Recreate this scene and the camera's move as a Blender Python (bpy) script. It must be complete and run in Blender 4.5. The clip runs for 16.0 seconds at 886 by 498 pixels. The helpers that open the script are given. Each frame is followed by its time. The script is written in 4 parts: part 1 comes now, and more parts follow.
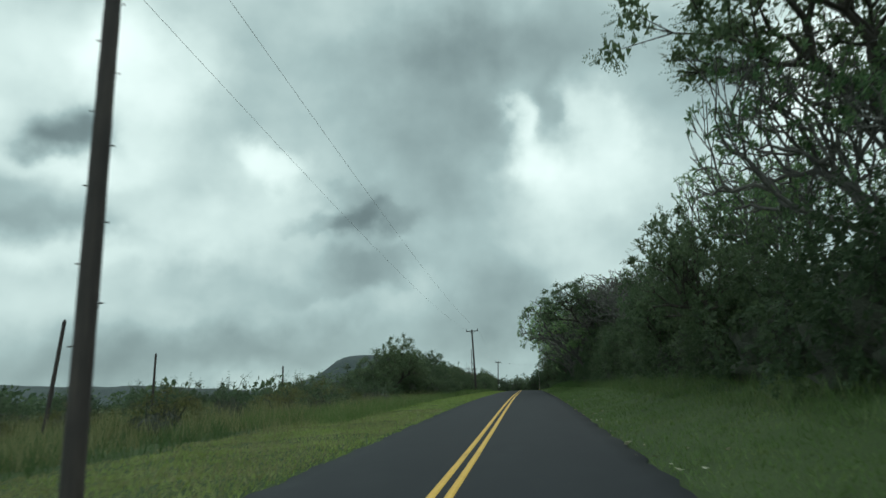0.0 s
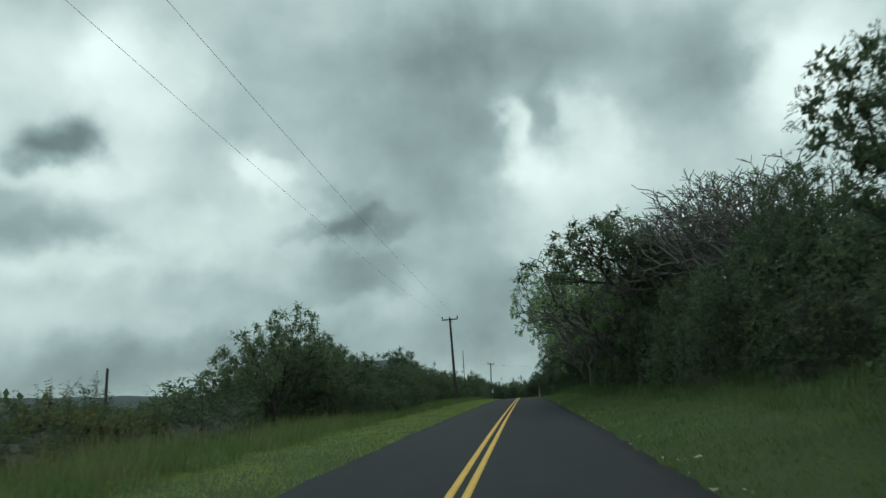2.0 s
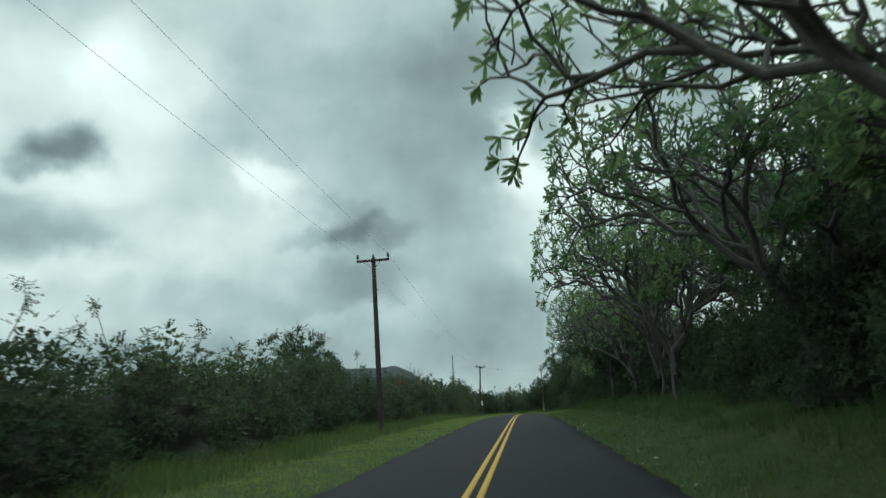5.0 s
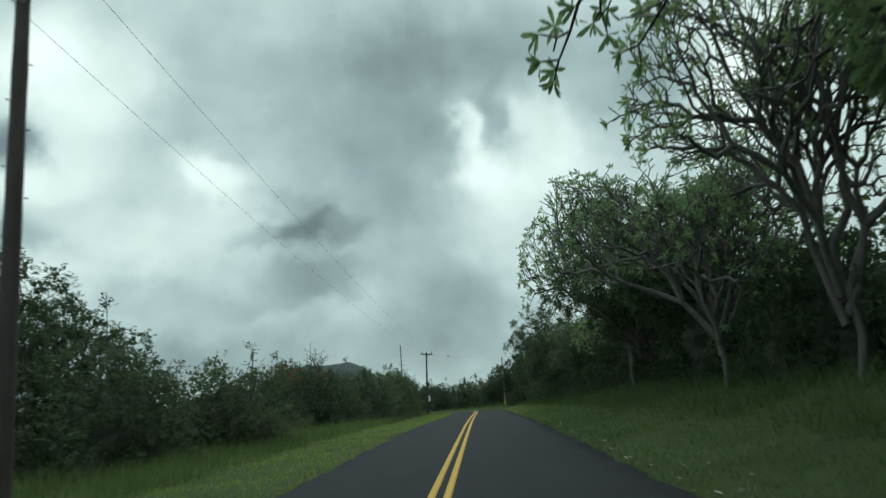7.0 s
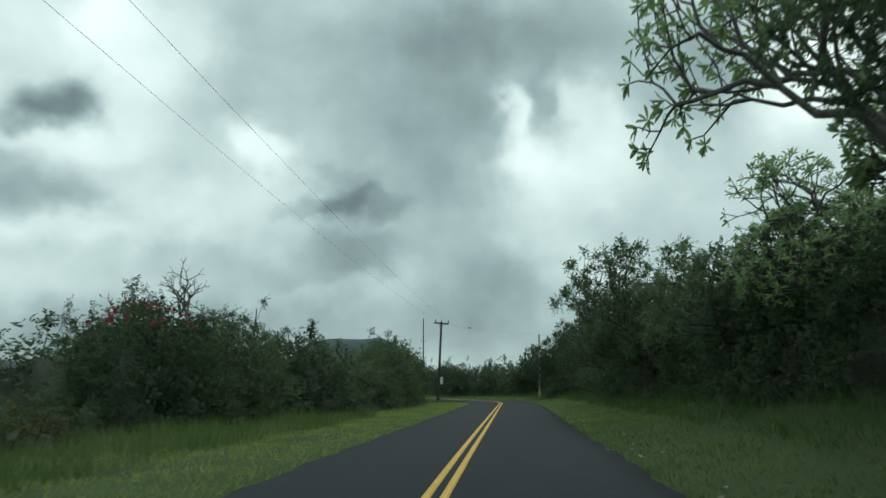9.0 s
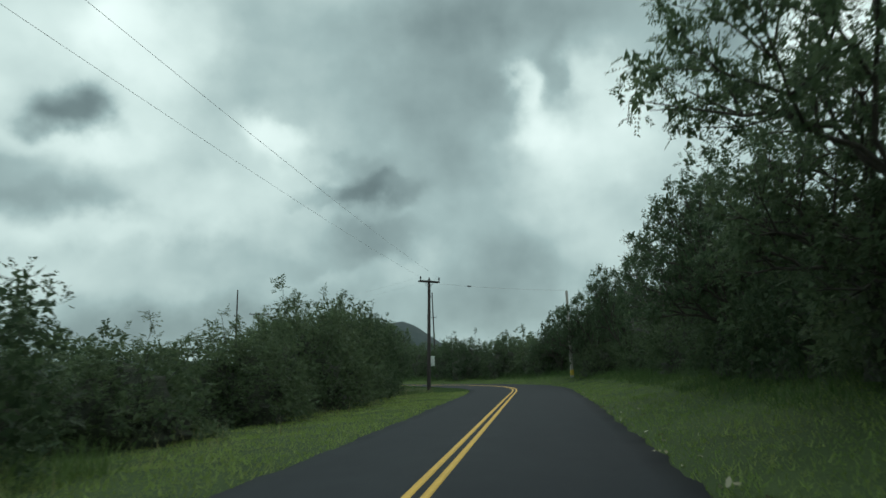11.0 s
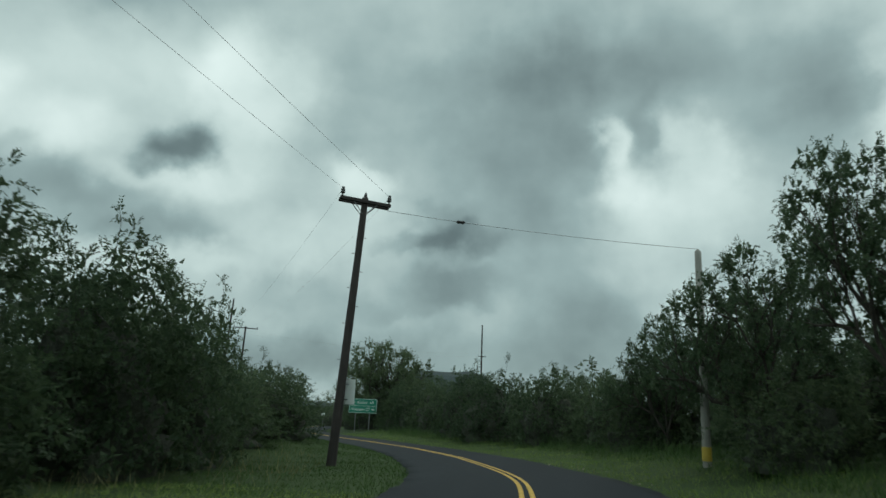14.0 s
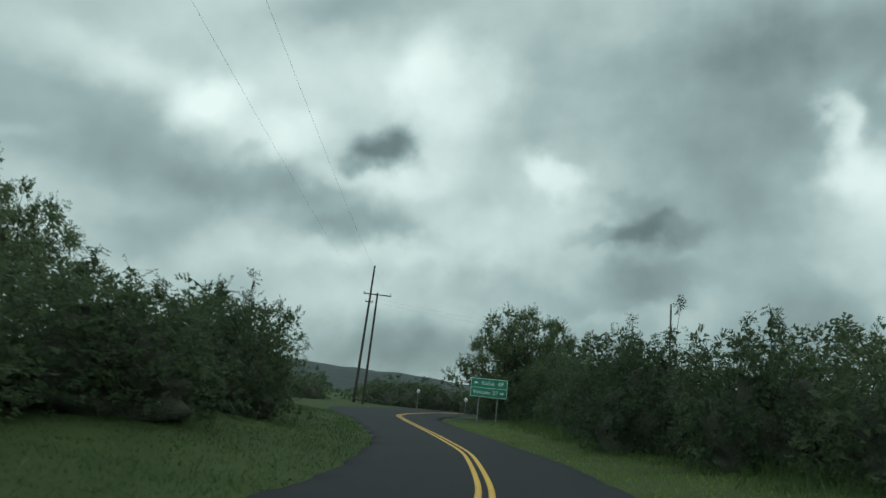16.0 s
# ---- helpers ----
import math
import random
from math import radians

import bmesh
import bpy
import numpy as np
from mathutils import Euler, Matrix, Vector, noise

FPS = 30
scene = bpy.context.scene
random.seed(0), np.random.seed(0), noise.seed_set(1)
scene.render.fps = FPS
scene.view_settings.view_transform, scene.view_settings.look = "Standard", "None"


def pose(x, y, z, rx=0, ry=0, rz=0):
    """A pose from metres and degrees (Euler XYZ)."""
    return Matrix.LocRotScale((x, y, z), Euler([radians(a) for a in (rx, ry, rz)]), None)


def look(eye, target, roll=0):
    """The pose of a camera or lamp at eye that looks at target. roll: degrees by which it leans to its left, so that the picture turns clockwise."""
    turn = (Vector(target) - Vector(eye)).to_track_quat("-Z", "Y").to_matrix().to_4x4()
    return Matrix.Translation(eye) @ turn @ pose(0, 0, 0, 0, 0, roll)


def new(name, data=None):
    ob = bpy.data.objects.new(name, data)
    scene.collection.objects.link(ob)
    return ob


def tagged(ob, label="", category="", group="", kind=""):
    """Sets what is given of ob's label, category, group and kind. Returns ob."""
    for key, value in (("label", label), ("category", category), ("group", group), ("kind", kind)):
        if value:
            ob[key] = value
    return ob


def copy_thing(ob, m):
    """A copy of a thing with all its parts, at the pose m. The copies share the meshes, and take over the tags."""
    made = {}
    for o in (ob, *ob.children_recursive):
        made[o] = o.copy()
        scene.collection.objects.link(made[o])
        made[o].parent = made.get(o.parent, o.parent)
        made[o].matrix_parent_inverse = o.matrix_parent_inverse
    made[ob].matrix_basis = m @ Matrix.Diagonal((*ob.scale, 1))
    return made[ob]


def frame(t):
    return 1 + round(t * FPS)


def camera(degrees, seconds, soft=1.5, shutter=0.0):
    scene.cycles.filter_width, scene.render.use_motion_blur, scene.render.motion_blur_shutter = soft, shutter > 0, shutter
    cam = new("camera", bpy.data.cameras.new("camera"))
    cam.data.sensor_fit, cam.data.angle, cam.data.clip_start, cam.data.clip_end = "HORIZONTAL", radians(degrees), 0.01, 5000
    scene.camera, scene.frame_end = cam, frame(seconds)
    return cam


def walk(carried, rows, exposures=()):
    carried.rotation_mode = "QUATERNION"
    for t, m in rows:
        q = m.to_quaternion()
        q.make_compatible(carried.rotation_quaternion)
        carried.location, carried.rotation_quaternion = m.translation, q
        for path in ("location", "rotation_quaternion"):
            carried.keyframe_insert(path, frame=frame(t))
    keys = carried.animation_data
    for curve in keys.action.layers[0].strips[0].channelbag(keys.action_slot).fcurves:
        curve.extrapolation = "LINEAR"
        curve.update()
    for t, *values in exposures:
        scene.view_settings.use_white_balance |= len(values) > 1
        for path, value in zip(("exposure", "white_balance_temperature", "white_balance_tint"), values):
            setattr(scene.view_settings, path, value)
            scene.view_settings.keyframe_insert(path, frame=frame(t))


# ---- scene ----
# The camera: seconds, x, y, z, then yaw to the left, pitch up and roll in degrees
PATH = [
    (0.0, 1.174, 0.000, 1.450, 6.84, 12.68, -2.10),
    (0.5, 1.087, 6.943, 1.564, 6.95, 13.43, -4.33),
    (1.0, 1.038, 13.782, 1.695, 6.70, 12.84, -3.91),
    (1.5, 1.008, 20.473, 1.865, 6.19, 13.99, -3.99),
    (2.0, 0.969, 27.271, 2.096, 6.37, 13.07, -3.06),
    (2.5, 1.010, 34.173, 2.276, 7.54, 13.43, -2.22),
    (3.0, 0.920, 40.663, 2.372, 6.96, 12.47, -1.13),
    (3.5, 0.920, 47.105, 2.467, 8.23, 13.25, -0.18),
    (4.0, 0.985, 53.558, 2.611, 6.65, 14.27, -2.69),
    (4.2, 0.965, 56.140, 2.674, 6.49, 13.48, -2.46),
    (6.3, 0.716, 82.906, 2.966, 4.84, 14.54, -4.36),
    (6.5, 0.689, 85.313, 3.003, 4.81, 13.79, -5.27),
    (7.0, 0.683, 91.476, 3.095, 2.21, 13.11, -4.54),
    (7.5, 0.775, 97.774, 3.177, 4.22, 12.82, -3.84),
    (8.0, 0.845, 103.926, 3.234, 4.50, 12.83, -3.00),
    (8.5, 0.898, 109.826, 3.276, 6.05, 11.76, -1.20),
    (9.0, 0.950, 115.549, 3.316, 5.77, 11.69, -0.10),
    (9.5, 1.050, 121.239, 3.342, 6.29, 13.76, -1.15),
    (10.0, 1.238, 126.995, 3.346, 7.18, 10.81, 0.47),
    (10.2, 1.331, 129.295, 3.341, 7.44, 10.20, -0.94),
    (12.3, 1.517, 153.131, 3.094, 7.56, 10.01, -3.48),
    (12.5, 1.511, 155.419, 3.083, 8.08, 9.88, -2.78),
    (13.0, 1.452, 161.141, 3.057, 10.61, 13.17, -0.19),
    (13.5, 1.381, 166.746, 3.025, 11.89, 13.47, -0.45),
    (14.0, 1.325, 172.154, 2.970, 14.52, 14.57, 2.35),
    (14.5, 1.196, 177.243, 2.898, 18.61, 17.45, 5.20),
    (15.0, 0.948, 182.373, 2.855, 21.95, 15.15, 2.74),
    (15.5, 0.342, 187.276, 2.837, 27.81, 14.74, 3.25),
    (16.0, -0.464, 192.035, 2.830, 31.64, 12.79, 6.04),
]
cam = camera(68.29, 16.0, soft=1.5, shutter=0.2)


def carried_pose(x, y, z, yaw, pitch, roll):
    return pose(x, y, z, 0, 0, yaw) @ pose(0, 0, 0, 90 + pitch) @ pose(0, 0, 0, 0, 0, roll)


walk(cam, [(t, carried_pose(*v)) for t, *v in PATH],
     [(0.0, 0.05), (1.5, -0.05), (3.0, -0.12), (4.0, 0.05), (9.0, 0.05), (10.0, -0.08), (12.5, 0.0), (13.5, -0.1), (14.5, -0.37), (15.0, -0.32), (15.5, -0.22), (16.0, -0.18)])

# Cloud: bearing slope, height slope, half width, half height, tilt, gain of light, sharpness
SKY_BASE, SKY_STRENGTH, SUN_POWER, WARP, CURL = 0.640, 1.12, 0.55, 0.03, 0.095
DARK_CLOUDS = (
    (-0.798, 0.480, 0.084, 0.048, -3, -0.310, 2.0), (-0.836, 0.459, 0.058, 0.031, -3, -0.160, 1.6), (-0.752, 0.470, 0.050, 0.036, -3, -0.070, 1.8), (-0.712, 0.452, 0.062, 0.017, -36, -0.090, 1.5),
    (-0.819, 0.318, 0.134, 0.034, -4, -0.110, 2.2), (-0.668, 0.290, 0.074, 0.019, -15, -0.071, 1.5), (-0.437, 0.526, 0.061, 0.142, -3, -0.055, 1.2), (-0.286, 0.487, 0.093, 0.122, -3, -0.058, 1.1),
    (-0.113, 0.448, 0.120, 0.143, -3, -0.272, 1.3), (-0.019, 0.579, 0.197, 0.063, -4, -0.194, 1.2), (-0.067, 0.373, 0.055, 0.048, -2, 0.065, 1.3), (0.072, 0.444, 0.025, 0.070, -3, -0.137, 1.4),
    (0.126, 0.535, 0.054, 0.060, -3, 0.004, 1.2))
RIGHT_CLOUDS = (
    (0.240, 0.508, 0.095, 0.102, -3, -0.063, 1.3), (0.262, 0.375, 0.049, 0.083, -2, -0.013, 1.2), (0.347, 0.512, 0.064, 0.105, 10, -0.191, 1.4), (-0.256, 0.318, 0.058, 0.032, -2, -0.170, 1.6),
    (-0.232, 0.280, 0.082, 0.030, 2, -0.210, 2.0), (-0.305, 0.282, 0.075, 0.017, -2, -0.120, 1.8), (-0.236, 0.208, 0.078, 0.030, 1, -0.190, 1.7), (-0.321, 0.169, 0.056, 0.011, -1, -0.040, 1.5),
    (-0.531, 0.171, 0.069, 0.024, -1, 0.002, 1.4), (-0.085, 0.293, 0.063, 0.079, -2, -0.104, 1.1), (-0.041, 0.156, 0.078, 0.053, -1, -0.224, 1.1), (-0.111, 0.078, 0.280, 0.043, 0, -0.127, 1.1),
    (-0.401, 0.088, 0.206, 0.038, 0, -0.073, 1.1))
LEFT_CLOUDS = (
    (-2.136, 0.757, 0.683, 0.154, -20, -0.160, 1.7), (-1.584, 0.529, 0.324, 0.073, -18, -0.055, 1.6), (-1.194, 0.446, 0.242, 0.055, -10, -0.127, 1.8), (-0.928, 0.373, 0.204, 0.052, -8, -0.077, 2.0),
    (-1.050, 0.447, 0.056, 0.027, -5, -0.068, 1.5), (-1.596, 0.310, 0.374, 0.064, -2, -0.110, 1.4), (-1.182, 0.530, 0.039, 0.019, -6, -0.078, 1.5), (-1.056, 0.865, 0.213, 0.050, -13, -0.082, 1.2),
    (-0.705, 0.326, 0.073, 0.030, -3, -0.039, 1.5), (-0.542, 0.192, 0.096, 0.026, 0, -0.068, 1.4), (-0.337, 0.175, 0.102, 0.018, 1, -0.070, 1.4), (-0.695, 0.080, 0.270, 0.052, 3, -0.250, 1.2))
BRIGHT_CLOUDS = (
    (-0.566, 0.587, 0.080, 0.067, -3, 0.129, 1.2), (-0.627, 0.504, 0.074, 0.064, -3, 0.200, 1.1), (-0.414, 0.386, 0.068, 0.033, -26, 0.258, 1.5), (-0.861, 0.435, 0.133, 0.032, -2, 0.123, 1.3),
    (-0.696, 0.408, 0.090, 0.039, -2, 0.171, 1.2), (0.019, 0.433, 0.025, 0.033, -3, 0.271, 1.6), (0.037, 0.375, 0.037, 0.040, -2, 0.237, 1.3), (0.144, 0.422, 0.039, 0.067, 30, 0.208, 1.3),
    (0.114, 0.325, 0.108, 0.057, -2, 0.167, 1.2), (0.456, 0.473, 0.062, 0.092, -3, 0.260, 1.5), (0.531, 0.520, 0.057, 0.080, -3, 0.171, 1.2), (0.414, 0.414, 0.049, 0.053, -3, 0.119, 1.2),
    (-0.512, 0.305, 0.130, 0.061, -2, 0.174, 1.1))
FAR_BRIGHT = (
    (-1.369, 0.675, 0.137, 0.066, -9, 0.301, 1.3), (-1.722, 0.830, 0.508, 0.062, -24, 0.193, 1.2), (-0.936, 0.680, 0.232, 0.079, -10, 0.190, 1.1), (-0.691, 0.649, 0.082, 0.090, -10, 0.244, 1.3),
    (-1.071, 0.548, 0.121, 0.055, -7, 0.215, 1.2), (-1.240, 0.285, 0.129, 0.057, -2, 0.196, 1.3), (-0.835, 0.274, 0.235, 0.035, -2, 0.147, 1.3), (-2.331, 0.731, 0.272, 0.024, -7, 0.064, 1.4),
    (-0.378, 0.232, 0.147, 0.038, -1, -0.024, 1.1))

# ---- sky and light: overcast, with thinner and thicker cloud ----
world = bpy.data.worlds.new("overcast_sky")
scene.world = world
world.use_nodes = True
wt = world.node_tree
wt.nodes.clear()


def math_node(tree, op, a, b=None, c=None, clamp=False):
    n = tree.nodes.new("ShaderNodeMath")
    n.operation = op
    n.use_clamp = clamp
    for i, v in enumerate((a, b, c)):
        if v is None:
            continue
        if isinstance(v, (int, float)):
            n.inputs[i].default_value = v
        else:
            tree.links.new(v, n.inputs[i])
    return n.outputs[0]


def mix_colour(tree, fac, a, b, blend="MIX"):
    n = tree.nodes.new("ShaderNodeMix")
    n.data_type = "RGBA"
    n.blend_type = blend
    for sock, v in ((n.inputs[0], fac), (n.inputs[6], a), (n.inputs[7], b)):
        if isinstance(v, (int, float)):
            sock.default_value = v
        elif isinstance(v, tuple):
            sock.default_value = (*v, 1)
        else:
            tree.links.new(v, sock)
    return n.outputs[2]


SUN_TURN, SUN_HEIGHT = radians(20), radians(55)
coord = wt.nodes.new("ShaderNodeTexCoord")
sep = wt.nodes.new("ShaderNodeSeparateXYZ")
wt.links.new(coord.outputs["Generated"], sep.inputs[0])
dx, dy, dz = sep.outputs
ahead = math_node(wt, "MAXIMUM", dy, 0.05)
# bearing and height of a direction, as slopes against the road's line
slope_a = math_node(wt, "DIVIDE", dx, ahead)
slope_b = math_node(wt, "DIVIDE", dz, ahead)
def sky_noise(scale, detail, rough):
    n = wt.nodes.new("ShaderNodeTexNoise")
    n.inputs["Scale"].default_value, n.inputs["Detail"].default_value, n.inputs["Roughness"].default_value = scale, detail, rough
    wt.links.new(coord.outputs["Generated"], n.inputs["Vector"])
    return n


warp = sky_noise(5.0, 2.0, 0.5)
curl = sky_noise(17.0, 4.0, 0.48)
wsep = wt.nodes.new("ShaderNodeSeparateColor")
wt.links.new(warp.outputs["Color"], wsep.inputs[0])
csep = wt.nodes.new("ShaderNodeSeparateColor")
wt.links.new(curl.outputs["Color"], csep.inputs[0])
wa = math_node(wt, "MULTIPLY_ADD", wsep.outputs[0], WARP, math_node(wt, "ADD", slope_a, -WARP / 2 - CURL / 2))
wa = math_node(wt, "MULTIPLY_ADD", csep.outputs[0], CURL, wa)
wb = math_node(wt, "MULTIPLY_ADD", wsep.outputs[1], WARP, math_node(wt, "ADD", slope_b, -WARP / 2 - CURL / 2))
wb = math_node(wt, "MULTIPLY_ADD", csep.outputs[1], CURL, wb)
broad = wt.nodes.new("ShaderNodeTexNoise")
broad.inputs["Scale"].default_value = 3.4
broad.inputs["Detail"].default_value = 4.0
broad.inputs["Roughness"].default_value = 0.5
squash = wt.nodes.new("ShaderNodeVectorMath")
squash.operation = "MULTIPLY"
squash.inputs[1].default_value = (1, 1, 1.9)
wt.links.new(coord.outputs["Generated"], squash.inputs[0])
wt.links.new(squash.outputs[0], broad.inputs["Vector"])
light = math_node(wt, "MULTIPLY_ADD", broad.outputs[0], 0.36, SKY_BASE - 0.18)
wisp = sky_noise(9.0, 5.0, 0.5)
light = math_node(wt, "MULTIPLY_ADD", wisp.outputs[0], 0.24, math_node(wt, "ADD", light, -0.12))
# soft upright streaks of falling rain under the thicker cloud
fall_line = wt.nodes.new("ShaderNodeCombineXYZ")
wt.links.new(math_node(wt, "MULTIPLY", slope_a, 7.0), fall_line.inputs[0])
wt.links.new(math_node(wt, "MULTIPLY", slope_b, 1.3), fall_line.inputs[1])
streak = wt.nodes.new("ShaderNodeTexNoise")
streak.inputs["Scale"].default_value, streak.inputs["Detail"].default_value, streak.inputs["Roughness"].default_value = 1.6, 4.0, 0.5
wt.links.new(fall_line.outputs[0], streak.inputs["Vector"])
where = wt.nodes.new("ShaderNodeMapRange")
where.interpolation_type = "SMOOTHSTEP"
where.inputs["From Min"].default_value, where.inputs["From Max"].default_value = -0.55, -0.1
where.inputs["To Min"].default_value, where.inputs["To Max"].default_value = 0.0, 0.11
wt.links.new(slope_a, where.inputs["Value"])
light = math_node(wt, "MULTIPLY_ADD", math_node(wt, "ADD", streak.outputs[0], -0.5), where.outputs[0], light)
for ca, cb, ra, rb, tilt, gain, edge in (*DARK_CLOUDS, *RIGHT_CLOUDS, *LEFT_CLOUDS, *BRIGHT_CLOUDS, *FAR_BRIGHT):
    oa, ob = math_node(wt, "ADD", wa, -ca), math_node(wt, "ADD", wb, -cb)
    co, si = math.cos(radians(tilt)), math.sin(radians(tilt))
    ea = math_node(wt, "ADD", math_node(wt, "MULTIPLY", oa, co / ra), math_node(wt, "MULTIPLY", ob, si / ra))
    eb = math_node(wt, "ADD", math_node(wt, "MULTIPLY", ob, co / rb), math_node(wt, "MULTIPLY", oa, -si / rb))
    r2 = math_node(wt, "ADD", math_node(wt, "MULTIPLY", ea, ea), math_node(wt, "MULTIPLY", eb, eb))
    fall = math_node(wt, "POWER", 2.718, math_node(wt, "MULTIPLY", math_node(wt, "POWER", math_node(wt, "MINIMUM", r2, 12.0), edge), -0.7))
    light = math_node(wt, "MULTIPLY_ADD", fall, gain, light)
light = math_node(wt, "MAXIMUM", math_node(wt, "MINIMUM", light, 1.0), 0.03)
ramp = wt.nodes.new("ShaderNodeValToRGB")
el = ramp.color_ramp.elements
el[0].position, el[0].color = 0.0, (0.040, 0.062, 0.064, 1)
el[1].position, el[1].color = 1.0, (0.84, 1.0, 0.965, 1)
for pos, col in ((0.3, (0.169, 0.240, 0.243)), (0.55, (0.338, 0.465, 0.461)), (0.78, (0.602, 0.755, 0.728))):
    e = el.new(pos)
    e.color = (*col, 1)
wt.links.new(light, ramp.inputs[0])
sky = wt.nodes.new("ShaderNodeTexSky")
sky.sky_type = "NISHITA"
sky.sun_disc = False
sky.sun_elevation, sky.sun_rotation = SUN_HEIGHT, SUN_TURN
faint = wt.nodes.new("ShaderNodeVectorMath")
faint.operation = "SCALE"
faint.inputs["Scale"].default_value = 0.05
wt.links.new(sky.outputs[0], faint.inputs[0])
sky_mix = mix_colour(wt, 0.95, faint.outputs[0], ramp.outputs[0])
back = wt.nodes.new("ShaderNodeBackground")
# an overcast sky is brightest towards the zenith
high = wt.nodes.new("ShaderNodeMapRange")
high.interpolation_type = "SMOOTHSTEP"
high.inputs["From Min"].default_value, high.inputs["From Max"].default_value = 0.55, 1.0
high.inputs["To Min"].default_value, high.inputs["To Max"].default_value = SKY_STRENGTH, SKY_STRENGTH * 1.65
wt.links.new(dz, high.inputs["Value"])
# added: the unseen sky to the rear is brightened to light the trees' near sides
rear = wt.nodes.new("ShaderNodeMapRange")
rear.interpolation_type = "SMOOTHSTEP"
rear.inputs["From Min"].default_value, rear.inputs["From Max"].default_value = 0.2, -0.7
rear.inputs["To Min"].default_value, rear.inputs["To Max"].default_value = 1.0, 1.5
wt.links.new(dy, rear.inputs["Value"])
wt.links.new(math_node(wt, "MULTIPLY", high.outputs[0], rear.outputs[0]), back.inputs["Strength"])
wt.links.new(sky_mix, back.inputs["Color"])
out = wt.nodes.new("ShaderNodeOutputWorld")
wt.links.new(back.outputs[0], out.inputs[0])

sun_data = bpy.data.lights.new("sun", "SUN")
sun_data.energy, sun_data.angle, sun_data.color = SUN_POWER, radians(40), (1.0, 0.97, 0.92)
sun = new("sun", sun_data)
sun.matrix_world = look((0, 0, 60), (-math.sin(SUN_TURN) * 30, -math.cos(SUN_TURN) * 30, 60 - math.tan(SUN_HEIGHT) * 30))


# ---- materials ----
def material(name, build):
    m = bpy.data.materials.new(name)
    m.use_nodes = True
    t = m.node_tree
    build(t, t.nodes["Principled BSDF"])
    return m


def noise_out(t, scale, detail=4.0, rough=0.55, coords="Object", stretch=None):
    c = t.nodes.new("ShaderNodeTexCoord")
    n = t.nodes.new("ShaderNodeTexNoise")
    n.inputs["Scale"].default_value = scale
    n.inputs["Detail"].default_value = detail
    n.inputs["Roughness"].default_value = rough
    src = c.outputs[coords]
    if stretch:
        v = t.nodes.new("ShaderNodeVectorMath")
        v.operation = "MULTIPLY"
        v.inputs[1].default_value = stretch
        t.links.new(src, v.inputs[0])
        src = v.outputs[0]
    t.links.new(src, n.inputs["Vector"])
    return n.outputs[0]


def ramp_of(t, fac, stops):
    r = t.nodes.new("ShaderNodeValToRGB")
    e = r.color_ramp.elements
    e[0].position, e[0].color = stops[0][0], (*stops[0][1], 1)
    e[1].position, e[1].color = stops[-1][0], (*stops[-1][1], 1)
    for p, c in stops[1:-1]:
        e.new(p).color = (*c, 1)
    t.links.new(fac, r.inputs[0])
    return r.outputs[0]


def bump(t, b, height, strength=0.4, distance=0.02):
    n = t.nodes.new("ShaderNodeBump")
    n.inputs["Strength"].default_value = strength
    n.inputs["Distance"].default_value = distance
    t.links.new(height, n.inputs["Height"])
    t.links.new(n.outputs[0], b.inputs["Normal"])


def foliage(name, stops, rough=0.55, through_light=0.64, variety=0.6):
    def build(t, b):
        g = t.nodes.new("ShaderNodeNewGeometry")
        big = noise_out(t, 0.7, 3)
        f = math_node(t, "ADD", math_node(t, "MULTIPLY", g.outputs["Random Per Island"], variety), math_node(t, "MULTIPLY", big, 1.15 - variety), clamp=True)
        col = ramp_of(t, f, stops)
        info = t.nodes.new("ShaderNodeObjectInfo")
        hsv = t.nodes.new("ShaderNodeHueSaturation")
        t.links.new(math_node(t, "MULTIPLY_ADD", info.outputs["Random"], 0.5, 0.75), hsv.inputs["Value"])
        t.links.new(math_node(t, "MULTIPLY_ADD", info.outputs["Random"], -0.03, 0.512), hsv.inputs["Hue"])
        t.links.new(col, hsv.inputs["Color"])
        t.links.new(hsv.outputs[0], b.inputs["Base Color"])
        b.inputs["Roughness"].default_value = rough
        b.inputs["Specular IOR Level"].default_value = 0.2
        if through_light:
            tr = t.nodes.new("ShaderNodeBsdfTranslucent")
            t.links.new(hsv.outputs[0], tr.inputs["Color"])
            mx = t.nodes.new("ShaderNodeMixShader")
            mx.inputs[0].default_value = through_light
            t.links.new(b.outputs[0], mx.inputs[1])
            t.links.new(tr.outputs[0], mx.inputs[2])
            t.links.new(mx.outputs[0], t.nodes["Material Output"].inputs["Surface"])
    return material(name, build)


def simple(name, stops, scale=8.0, rough=0.7, metal=0.0, bump_strength=0.3, stretch=None, bump_distance=0.01, rough_spread=0.15):
    def build(t, b):
        n1 = noise_out(t, scale, 6, 0.6, stretch=stretch)
        n2 = noise_out(t, scale * 0.13, 3, 0.5)
        f = math_node(t, "ADD", math_node(t, "MULTIPLY", n1, 0.6), math_node(t, "MULTIPLY", n2, 0.4))
        t.links.new(ramp_of(t, f, stops), b.inputs["Base Color"])
        t.links.new(math_node(t, "MULTIPLY_ADD", n1, rough_spread, rough - rough_spread / 2), b.inputs["Roughness"])
        b.inputs["Metallic"].default_value = metal
        bump(t, b, n1, bump_strength, bump_distance)
    return material(name, build)


